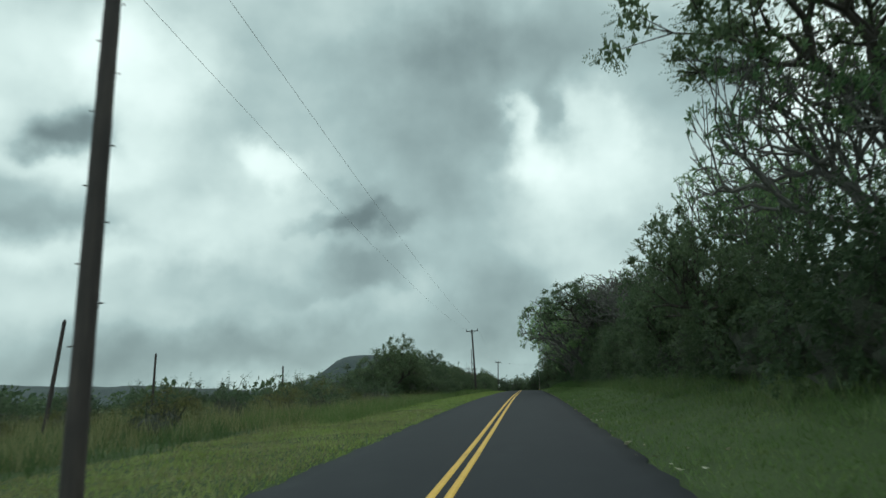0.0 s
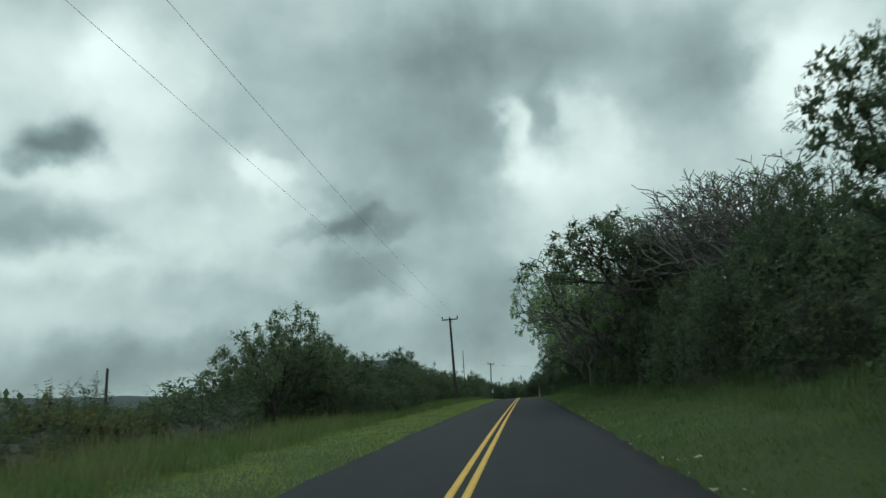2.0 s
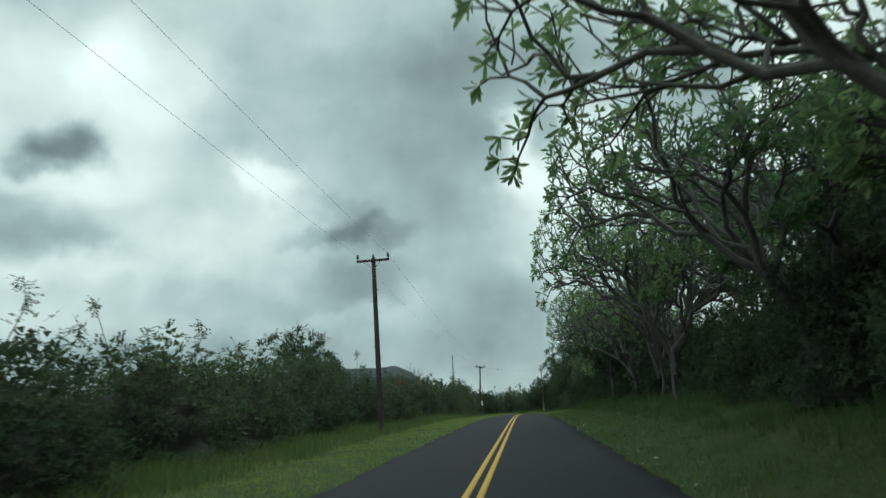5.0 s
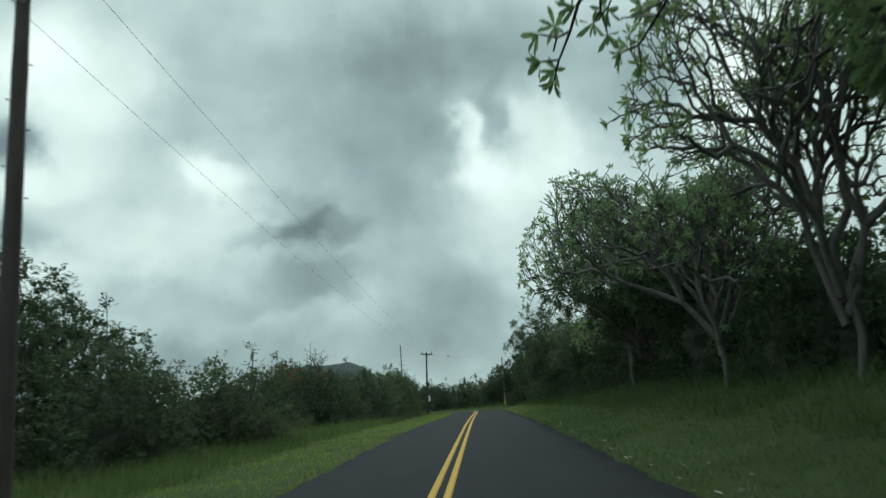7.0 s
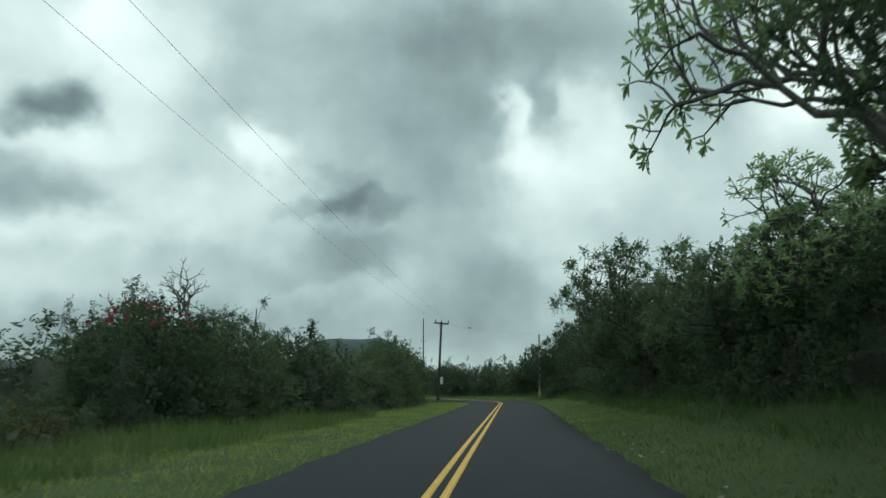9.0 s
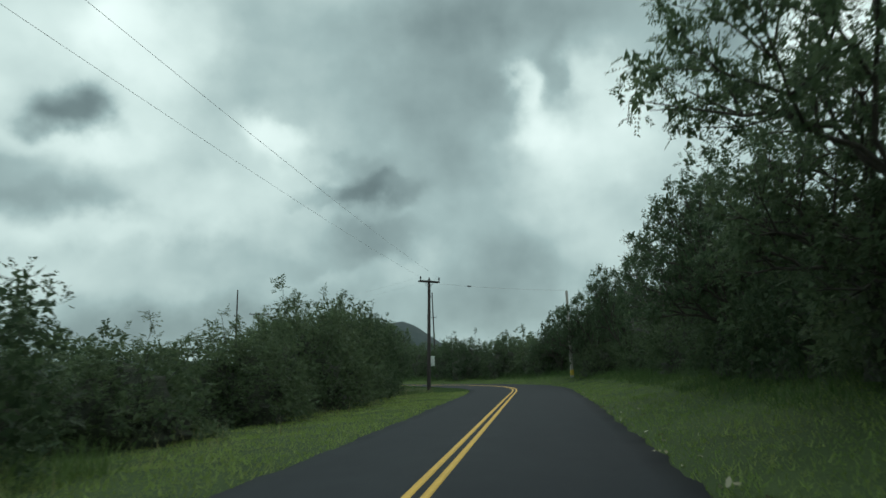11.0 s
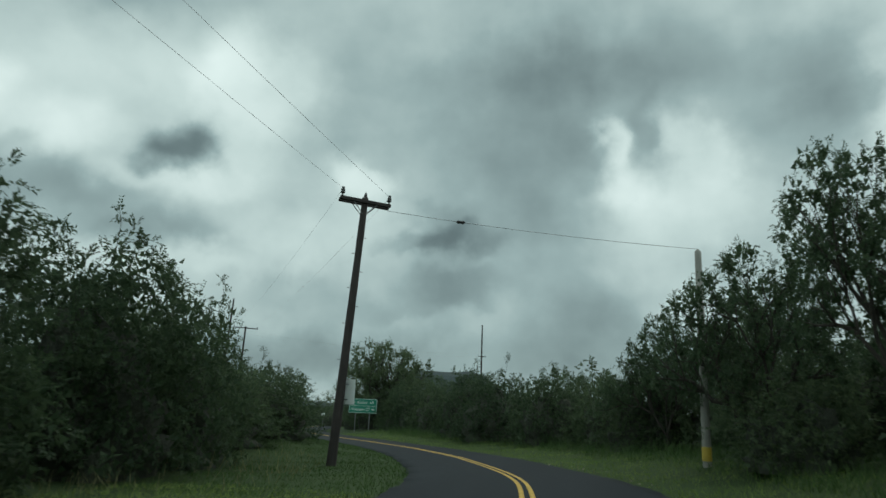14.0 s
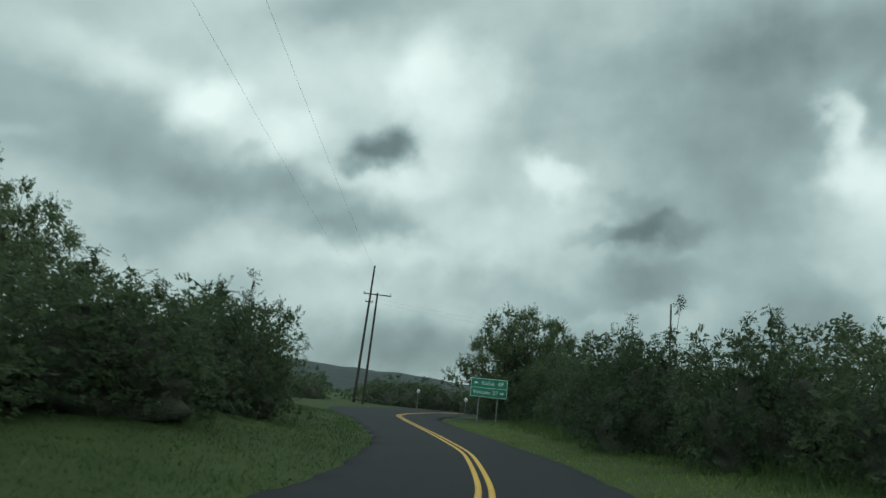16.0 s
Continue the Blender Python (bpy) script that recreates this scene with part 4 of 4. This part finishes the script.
# the left-hand side: kind, x, y, height, reach
LEFT_PLANTS = [
    (SH[0], -11, 53, 2.4, 2.2), (BU[0], -12.6, 56.5, 2.3, 2.2), (BU[2], -9.9, 61.5, 2.3, 2.0), (BU[1], -9.3, 67.8, 2.4, 2.0), (BU[0], -9.8, 73.5, 2.6, 2.2), (FT[0], -10.6, 57.2, 5.2, 3.2), (FT[1], -10.4, 62.5, 4.4, 2.4), (BU[1], -8.3, 65.0, 2.0, 1.7), (BU[2], -8.1, 69.5, 1.9, 1.7), (BU[0], -8.4, 74.0, 2.1, 1.8), (BU[1], -8.6, 78.5, 2.3, 1.9), (BU[2], -14.6, 64, 3.0, 3.0), (BU[0], -11.8, 65.5, 3.0, 2.6), (FT[1], -11.8, 73.5, 5.0, 2.8), (BU[1], -11.6, 75, 3.4, 3.0),
    (BU[2], -11.2, 79, 3.8, 3.2), (BU[1], -10.5, 85.5, 4.0, 3.2), (BU[2], -10.8, 92.5, 3.9, 3.2), (BU[0], -10.7, 100, 4.3, 3.2),
    (FT[2], -15.4, 113.5, 6.8, 4.0), (BU[1], -10.7, 111.5, 4.1, 3.0), (BU[2], -9.8, 118, 3.5, 3.0), (BF, -11.2, 136.6, 4.2, 3.0), (BF, -13.4, 139.2, 4.7, 2.8)]
LEFT_PLANTS += [
    (BU[1], -10.8, 142, 4.3, 3.2), (BT[0], -14.2, 142.5, 5.0, 3.3), (BU[0], -17.6, 143.5, 4.2, 3.0), (BU[0], -9.9, 148.5, 4.4, 3.3), (BU[2], -9.8, 155, 2.9, 2.8), (FT[1], -15.6, 153.5, 5.4, 3.6), (BT[1], -9.6, 161.8, 3.5, 3.0),
    (BT[0], -9.4, 168, 5.0, 3.3), (BT[1], -9.8, 174, 5.4, 3.4), (BT[0], -10.7, 180, 5.9, 3.4), (BT[1], -11.2, 186, 5.6, 3.2), (BU[2], -11.9, 190.3, 5.0, 2.8)]
for kind, x, y, h, r in LEFT_PLANTS:
    kind.put(x, y, h, r, rng.uniform(0, 360))
for k in range(9):
    SH[k % 2].put(-rng.uniform(8.6, 13), rng.uniform(121, 132), rng.uniform(1.0, 2.0), rng.uniform(1.0, 1.6), rng.uniform(0, 360))
for y in np.concatenate([np.arange(66, 118, 7.0), np.arange(138, 196, 7.0)]):
    BK.put(-16.5 + rng.uniform(-1.5, 1.5), y, rng.uniform(3.4, 4.4), rng.uniform(3.0, 4.0), rng.uniform(0, 360))
for x, y, h, r in ((-16.9, 206.4, 3.5, 2.6), (-14.6, 201.0, 2.9, 2.8), (-14.8, 196.5, 3.0, 3.2), (-18.6, 203, 3.6, 3.2), (-21.2, 209.5, 4.2, 3.0), (-26.5, 216, 3.8, 3.2), (-21, 198, 3.6, 3.4)):
    BU[rng.integers(0, 3)].put(x, y, h, r, rng.uniform(0, 360), label="dense bush on the inner side of the bend")
for x, y in ((-54, 271), (-60, 276), (-66, 265), (-50, 277), (-72, 273), (-46, 283), (-58, 286), (-66, 283), (-78, 265), (-84, 275), (-40, 289), (-44, 276), (-36, 279), (-49, 284), (-56, 279), (-62, 290), (-70, 288)):
    BK.put(x, y, rng.uniform(3.6, 4.8), rng.uniform(3.4, 4.4), rng.uniform(0, 360))
for k in range(12):
    SH[1 if k % 4 == 3 else 0].put(-rng.uniform(9.5, 16), rng.uniform(34, 58), rng.uniform(1.4, 2.3), rng.uniform(1.4, 2.3), rng.uniform(0, 360))
for k in range(16):
    y = rng.uniform(30, 66)
    SH[0].put(-14 - rng.uniform(0, 22), y, rng.uniform(1.9, 2.9), rng.uniform(1.6, 2.6), rng.uniform(0, 360))
for k in range(34):
    y = rng.uniform(12, 58)
    x = -rng.uniform(10.5, 13) - rng.random() ** 1.5 * 26
    SH[k % 2].put(x, y, rng.uniform(0.8, 1.9), rng.uniform(0.9, 1.7), rng.uniform(0, 360))
for kind in (*FR, *FT, *FB, FH, AC, *BU, BF, *BT, *SH, BK):
    kind.settle()
dead_tree(-10.8, 137.8, 5.8, 30)
dead_tree(-10.3, 126.9, 1.7, 100)

# far woods and scrub on the plain
rng = np.random.default_rng(5)
P_, D_, S_, L_, W_ = [], [], [], [], []
for k in range(400):
    if k >= 330:
        x, y = -rng.uniform(34, 120), rng.uniform(70, 210)
    elif k < 170:
        x, y = -rng.uniform(40, 420), rng.uniform(60, 800)
        if x > -75 and 215 < y < 300:
            continue
    elif k < 250:
        x, y = rng.uniform(22, 160), rng.uniform(0, 420)
    else:
        x, y = rng.uniform(-220, 60), rng.uniform(300, 700)
        if abs(x + 62) < 14 and y < 345:
            continue
    z = ground_z(x, y)
    h, r, n = rng.uniform(2.0, 5.0), rng.uniform(2.0, 4.5), 90
    q = rng.normal(0, 1, (n, 3))
    q /= np.linalg.norm(q, axis=1)[:, None]
    q *= rng.uniform(0.6, 1.05, (n, 1)) * np.array([r, r, h * 0.55])
    P_.append(q + np.array([x, y, z + h * 0.45]))
    D_.append(rng.normal(0, 1, (n, 3)) + q / r * 0.6)
    S_.append(rng.normal(0, 1, (n, 3)))
    L_.append(rng.uniform(0.6, 1.3, n))
    W_.append(rng.uniform(0.4, 0.8, n))
far = new("far_scrub", mesh_of("far_scrub", *leaves(np.concatenate(P_), np.concatenate(D_), np.concatenate(S_), np.concatenate(L_), np.concatenate(W_)), leaf_feather))
tagged(far, "dark scrub and low trees scattered over the far plain", "scrub", kind="stuff")


# ---- grass ----
def blades(name, label, count, y0, y1, offs, heights, width, mat, seed, lean=0.5, patch=0.0):
    """Grass blades scattered beside the road between two distances from its edges."""
    g = np.random.default_rng(seed)
    y = g.uniform(y0, y1, count)
    k = np.clip(((y + 60) / 0.5).astype(int), 0, len(fine_y) - 1)
    lo, hi = offs
    s = lo + (hi - lo) * g.random(count)
    s = np.where(s > 0, s + RIGHT_EDGE[k], s + LEFT_EDGE[k])
    x, yy = LINE[k, 0] + RIGHT[k, 0] * s, y + RIGHT[k, 1] * s
    if patch:
        keep = wave(x, yy, 0.8, seed) + 0.6 * wave(x, yy, 2.3, seed * 2) + g.normal(0, 0.35, count) > patch
        x, yy, s = x[keep], yy[keep], s[keep]
    n = len(x)
    z = land(x, yy)
    a = g.uniform(0, 6.28, n)
    h = g.uniform(*heights, n) * (1 + 0.35 * wave(x, yy, 0.7, seed))
    w = width * g.uniform(0.6, 1.3, n)
    base = np.stack([x, yy, z - 0.01], 1)
    side = np.stack([np.cos(a), np.sin(a), np.zeros(n)], 1) * w[:, None] * 0.5
    tip = base + np.stack([g.normal(0, lean, n) * h, g.normal(0, lean, n) * h, h], 1)
    v = np.stack([base - side, base + side, tip], 1).reshape(-1, 3)
    return tagged(new(name, mesh_of(name, v, np.arange(n * 3).reshape(n, 3), mat)), label, "grass", kind="stuff")


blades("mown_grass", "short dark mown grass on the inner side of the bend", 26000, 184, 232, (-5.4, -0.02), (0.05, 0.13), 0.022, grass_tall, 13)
blades("mown_grass", "short mown verge grass beside the road", 104000, -2, 186, (-5.4, -0.02), (0.05, 0.13), 0.022, grass_short, 1)
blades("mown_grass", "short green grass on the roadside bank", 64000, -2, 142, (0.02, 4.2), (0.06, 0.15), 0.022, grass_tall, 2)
blades("mown_grass", "short pale mown grass on the bank before the bend", 40000, 138, 232, (0.02, 4.6), (0.05, 0.13), 0.022, grass_short, 12)
blades("dry_lawn", "pale dry blades in the mown lawn beside the pole", 22000, -2, 34, (-5.8, -0.2), (0.06, 0.14), 0.022, grass_straw, 11, 0.6)
blades("tall_grass", "tall green grass along the foot of the bushes", 64000, 25, 150, (-8.0, -3.0), (0.25, 0.7), 0.022, grass_tall, 3, 0.35, -0.35)
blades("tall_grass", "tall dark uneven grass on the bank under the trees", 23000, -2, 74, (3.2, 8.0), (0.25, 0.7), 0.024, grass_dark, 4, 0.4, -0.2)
blades("tall_grass", "tall green uneven grass on the bank under the trees", 50000, 72, 232, (2.8, 8.0), (0.25, 0.7), 0.024, grass_tall, 14, 0.4, -0.2)
blades("dry_grass", "pale dry grass standing in the rough field", 46000, 6, 62, (-26, -6.5), (0.3, 1.0), 0.03, grass_straw, 5, 0.3, -0.02)
blades("rough_grass", "rough green grass in the open field", 52000, 4, 64, (-24, -5.4), (0.25, 0.6), 0.03, grass_dark, 6, 0.35, -0.2)
blades("dry_grass", "pale dry grass stalks between the shrubs and the verge", 10000, 22, 62, (-8.5, -3.4), (0.35, 0.95), 0.02, grass_straw, 8, 0.3, 0.2)
blades("dry_grass", "pale dry grass tufts beside the bushes", 9000, 30, 200, (-6.6, -2.6), (0.25, 0.6), 0.02, grass_straw, 7, 0.35, 0.45)

# fallen leaves along the edge of the asphalt
g = np.random.default_rng(9)
n = 380
y = g.uniform(0, 200, n)
k = ((y + 60) / 0.5).astype(int)
s = RIGHT_EDGE[k] + np.abs(g.normal(0, 0.55, n)) - 0.12
x, yy = LINE[k, 0] + RIGHT[k, 0] * s, y + RIGHT[k, 1] * s
pos = np.stack([x, yy, np.maximum(land(x, yy), LEVEL[k]) + 0.05], 1)
flat = g.normal(0, 1, (n, 3)) * np.array([1, 1, 0.25])
size = g.uniform(0.06, 0.16, n)
litter = new("fallen_leaves", mesh_of("fallen_leaves", *leaves(pos, flat, g.normal(0, 1, (n, 3)) * np.array([1, 1, 0.3]), size, size * 0.42, 6), dead_leaf))
tagged(litter, "pale dry leaves fallen along the asphalt's edge", "fallen leaves", kind="stuff")


# ---- poles, wires, posts and signs ----
BOLT = mesh_of("step_bolt", *lathe([(0.011, 0), (0.011, 0.09), (0.017, 0.092), (0.017, 0.105)], 6), steel)
INSULATOR = mesh_of("insulator", *lathe([(0.02, 0), (0.02, 0.07), (0.055, 0.08), (0.06, 0.12), (0.04, 0.13), (0.055, 0.16), (0.05, 0.2), (0.03, 0.21), (0.042, 0.24), (0.03, 0.27), (0.0, 0.275)], 10), porcelain, smooth=True)


def shaft_mesh(height, r0, r1, seed, mat):
    g = np.random.default_rng(seed)
    zs = np.linspace(-0.4, height, 22)
    prof = [(r0 + (r1 - r0) * max(z, 0) / height + g.normal(0, 0.003), z) for z in zs] + [(r1 * 0.6, height + 0.06), (0.01, height + 0.11)]
    return mesh_of("shaft", *lathe(prof, 12), mat, smooth=True)


def utility_pole(x, y, turn, lean_x, lean_y, height, label, double=False, arm=1.85):
    """A wooden pole with its crossarm, braces, insulators and step bolts. Returns the pole's matrix."""
    root = tagged(new("utility_pole"), label, "utility pole", "poles of the roadside line")
    root.matrix_basis = pose(x, y, ground_z(x, y), lean_y, lean_x, turn)
    part("shaft", shaft_mesh(height, 0.165, 0.115, int(y), pole_wood), root)
    for dy, dz in (((-0.15, 0.0), (0.15, -0.0)) if double else ((-0.15, 0.0),)):
        bm = box_bm(arm, 0.10, 0.125, Matrix.Translation((0, dy, height - 0.16 + dz)), 0.012)
        part("crossarm", bm_mesh("crossarm", bm, pole_wood), root)
        for sgn in (-1, 1):
            v, f = tubes([([(sgn * 0.42, dy, height - 0.22), (sgn * 0.24, dy, height - 0.42), (sgn * 0.06, dy * 0.75, height - 0.62)], [0.016, 0.016, 0.016])], 6)
            part("brace", mesh_of("brace", v, f, steel), root)
    for sgn in (-1, 1):
        ins = part("insulator", INSULATOR, root, "dark porcelain insulator")
        ins.matrix_basis = pose(sgn * (arm / 2 - 0.07), -0.15, height - 0.1) @ Matrix.Diagonal((1.4, 1.4, 1.25, 1))
    ins = part("insulator", INSULATOR, root, "dark porcelain insulator")
    ins.matrix_basis = pose(0, 0, height + 0.02) @ Matrix.Diagonal((1, 1, 0.75, 1))
    z, k = 2.2, 0
    while z < height - 1.2:
        bolt = part("step_bolt", BOLT, root)
        r = 0.165 - 0.05 * z / height - 0.01
        bolt.matrix_basis = pose(r if k % 2 else -r, 0, z, 0, 90 if k % 2 else -90, 0)
        z += 0.62
        k += 1
    return root.matrix_basis


def wire(points, sag, radius, label, fittings=()):
    a, b = (np.array(p, dtype=float) for p in points)
    t = np.linspace(0, 1, 26)[:, None]
    pts = a + (b - a) * t
    pts[:, 2] -= (4 * sag * t * (1 - t))[:, 0]
    ob = new("overhead_wire", mesh_of("overhead_wire", *tubes([(pts, [radius] * 26)], 5), wire_metal))
    tagged(ob, label, "wire", "overhead wires")
    for at in fittings:
        p = a + (b - a) * at
        p[2] -= 4 * sag * at * (1 - at)
        q = unit(b - a)
        bead = mesh_of("strain_insulator", *tubes([([p - q * 0.17, p - q * 0.1, p, p + q * 0.1, p + q * 0.17], [0.02, 0.07, 0.05, 0.07, 0.02])], 8), porcelain)
        part("strain_insulator", bead, ob)


ARM_Z, ARM_X = 0.17, 0.855
pole_1 = utility_pole(-5.24, 8.9, 0, 0.0, 0.0, 9.3, "dark wooden utility pole on the mown verge")
pole_2 = utility_pole(-6.72, 101.6, 3, -1.5, 0, 9.6, "dark wooden utility pole with a single crossarm")
pole_3 = utility_pole(-7.5, 192.9, 33, 3.0, 0, 9.25, "dark wooden corner pole with double crossarms at the bend", double=True)


def on_arm(m, sgn, h):
    return m @ Vector((sgn * ARM_X, -0.15, h + ARM_Z))


T_POLE = (-51.5, 259.6, 1.1, 13.2)
for sgn in (-1, 1):
    wire([on_arm(pole_1, sgn, 9.3), on_arm(pole_2, sgn, 9.6)], 0.9, 0.0055, "thin grey overhead wire between roadside poles")
    wire([on_arm(pole_2, sgn, 9.6), on_arm(pole_3, sgn, 9.25)], 0.9, 0.0055, "thin grey overhead wire between roadside poles")
    wire([on_arm(pole_3, sgn, 9.25), (T_POLE[0] + sgn * 1.15, T_POLE[1] + sgn * 0.8, 15.45)], 0.7, 0.0035, "thin grey overhead wire past the bend")

# pale pole on the outer side of the bend, with its stay wire to the corner pole
guy = tagged(new("stub_pole"), "bleached grey wooden pole with a yellow band", "utility pole")
guy.matrix_basis = pose(4.42, 196.5, ground_z(4.42, 196.5), 0, 0.8, 0)
part("shaft", shaft_mesh(7.4, 0.15, 0.115, 4, pole_bleached), guy)
v, f = lathe([(0.158, 0.18), (0.16, 0.2), (0.158, 0.62), (0.152, 0.64)], 14)
part("painted_band", mesh_of("painted_band", v, f, paint_band), guy, "faded yellow band")
wire([pole_3 @ Vector((0.9, 0.15, 9.0)), (4.5, 196.4, 9.25)], 0.12, 0.010, "stay wire across the road with a strain insulator", (0.24,))


def plain_pole(name, x, y, z, height, r0, r1, lean, label, mat=pole_wood, arms=()):
    root = tagged(new(name), label, "pole")
    root.matrix_basis = pose(x, y, z, 0, lean, 0)
    part("shaft", shaft_mesh(height, r0, r1, int(abs(x)), mat), root)
    for z1, size, turn in arms:
        part("crossarm", bm_mesh("crossarm", box_bm(size, 0.12, 0.14, pose(0, 0, z1, 0, 0, turn) @ Matrix.Translation((0, -0.16, 0)), 0.012), pole_wood), root)
        for sgn in (-1, 1):
            ins = part("insulator", INSULATOR, root)
            ins.matrix_basis = pose(0, 0, 0, 0, 0, turn) @ pose(sgn * (size / 2 - 0.1), -0.16, z1 + 0.06)


plain_pole("tall_line_pole", -61.7, 270.9, ground_z(-61.7, 270.9), 20.6, 0.22, 0.13, 2.0, "very tall dark wooden line pole", arms=((15.0, 1.2, 30),))
plain_pole("t_line_pole", -51.5, 259.6, ground_z(-51.5, 259.6), 14.1, 0.17, 0.12, 0.8, "dark wooden line pole with one wide crossarm", arms=((13.9, 3.6, 35),))
plain_pole("tall_line_pole", -23.9, 304.5, ground_z(-23.9, 304.5), 20.6, 0.22, 0.13, 0.0, "very tall dark wooden line pole beyond the bushes", arms=((14.2, 1.6, 20),))
for z in (15.6, 16.2):
    wire([(-61.7, 270.9, z + 0.6), (-23.9, 304.5, z)], 1.3, 0.006, "thin dark overhead wire on the tall line")
plain_pole("old_post", -18.3, 25, ground_z(-18.3, 25), 4.7, 0.09, 0.075, 6.0, "leaning weathered wooden post in the field")
plain_pole("old_post", -25.6, 45, ground_z(-25.6, 45), 4.5, 0.09, 0.075, 1.0, "tall weathered wooden post in the field")
plain_pole("old_post", -22.5, 62.4, ground_z(-22.5, 62.4), 3.8, 0.09, 0.075, 0.0, "dark weathered wooden post behind shrubs")


def letters(text, size, parent, m, mat, name="lettering"):
    cu = bpy.data.curves.new(name, "FONT")
    cu.body, cu.size, cu.extrude = text, size, 0.003
    cu.align_x, cu.align_y = "LEFT", "CENTER"
    tmp = bpy.data.objects.new(name, cu)
    scene.collection.objects.link(tmp)
    bpy.context.view_layer.update()
    me = bpy.data.meshes.new_from_object(tmp)
    bpy.data.objects.remove(tmp)
    me.materials.clear()
    me.materials.append(mat)
    ob = part(name, me, parent)
    ob.matrix_basis = m
    return ob


def arrow(parent, m, mat):
    bm = bmesh.new()
    pts = [(-0.17, 0), (0.0, 0.12), (0.0, 0.045), (0.17, 0.045), (0.17, -0.045), (0.0, -0.045), (0.0, -0.12)]
    face = bm.faces.new([bm.verts.new((a, b, 0)) for a, b in pts])
    ext = bmesh.ops.extrude_face_region(bm, geom=[face])
    bmesh.ops.translate(bm, vec=(0, 0, 0.005), verts=[e for e in ext["geom"] if isinstance(e, bmesh.types.BMVert)])
    bmesh.ops.recalc_face_normals(bm, faces=bm.faces)
    ob = part("arrow", bm_mesh("arrow", bm, mat), parent)
    ob.matrix_basis = m


def direction_sign(x, y, turn, centre_z):
    base = ground_z(x, y)
    root = tagged(new("direction_sign"), "green road sign with white place names and arrows", "road sign")
    root.matrix_basis = pose(x, y, base, 0, 0, turn)
    c = centre_z - base
    w, h = 3.0, 1.52
    for px in (-0.75, 0.75):
        part("post", bm_mesh("post", box_bm(0.09, 0.06, c + h / 2, Matrix.Translation((px, 0.06, (c + h / 2) / 2 - 0.2)), 0.006), steel), root)
    board = part("board", bm_mesh("board", box_bm(w, 0.03, h, Matrix.Translation((0, 0, c)), 0.01), sign_green), root, "green board")
    front = pose(0, -0.019, c, 90, 0, 0)
    for a, b, sx, sy in ((0, h / 2 - 0.05, w - 0.08, 0.03), (0, -h / 2 + 0.05, w - 0.08, 0.03), (-w / 2 + 0.05, 0, 0.03, h - 0.1), (w / 2 - 0.05, 0, 0.03, h - 0.1), (0, 0, w - 0.1, 0.028)):
        part("border", bm_mesh("border", box_bm(sx, sy, 0.006, front @ Matrix.Translation((a, b, 0))), sign_white), board)
    letters("Kailua", 0.43, board, front @ Matrix.Translation((-0.62, 0.37, 0)), sign_white)
    letters("69", 0.43, board, front @ Matrix.Translation((0.72, 0.37, 0)), sign_white)
    letters("Volcano", 0.43, board, front @ Matrix.Translation((-1.25, -0.36, 0)), sign_white)
    letters("27", 0.43, board, front @ Matrix.Translation((0.32, -0.36, 0)), sign_white)
    arrow(board, front @ Matrix.Translation((-1.05, 0.37, 0)), sign_white)
    arrow(board, front @ Matrix.Translation((1.08, -0.36, 0)) @ pose(0, 0, 0, 0, 0, 180), sign_white)


direction_sign(-24.5, 240.3, 26, 3.98)


def round_sign(x, y, turn, centre_z, label, size=0.24):
    base = ground_z(x, y)
    root = tagged(new("small_sign"), label, "road sign")
    root.matrix_basis = pose(x, y, base, 0, 0, turn)
    c = centre_z - base
    part("post", bm_mesh("post", box_bm(0.06, 0.05, c + 0.2, Matrix.Translation((0, 0.05, (c + 0.2) / 2 - 0.15)), 0.005), steel), root)
    v, f = lathe([(size, 0), (size, 0.02)], 20)
    disc = part("plate", mesh_of("plate", v, f, sign_white), root)
    disc.matrix_basis = pose(0, 0, c, 90, 0, 0)
    for a, b in ((-0.05, 0.05), (0.05, -0.06)):
        bar = part("print", bm_mesh("print", box_bm(0.2, 0.05, 0.006, Matrix.Translation((a, b, 0.022))), sign_dark), disc)


round_sign(-41.1, 267.4, 30, 2.9, "small round white road sign at the junction")
round_sign(-48.7, 267.9, 30, 3.4, "small pale round road sign on a thin post")

# pale sign plate fixed behind the corner pole
plate = tagged(new("pole_sign"), "pale metal sign plate fixed behind the corner pole", "road sign")
plate.matrix_basis = pose(-7.25, 193.2, ground_z(-7.25, 193.2), 0, 0, -18)
part("plate", bm_mesh("plate", box_bm(0.66, 0.012, 0.82, Matrix.Translation((0, 0, 2.35)), 0.004), sign_white), plate)
for z in (2.1, 2.6):
    part("bracket", bm_mesh("bracket", box_bm(0.08, 0.2, 0.04, Matrix.Translation((0, -0.08, z)), 0.004), steel), plate)
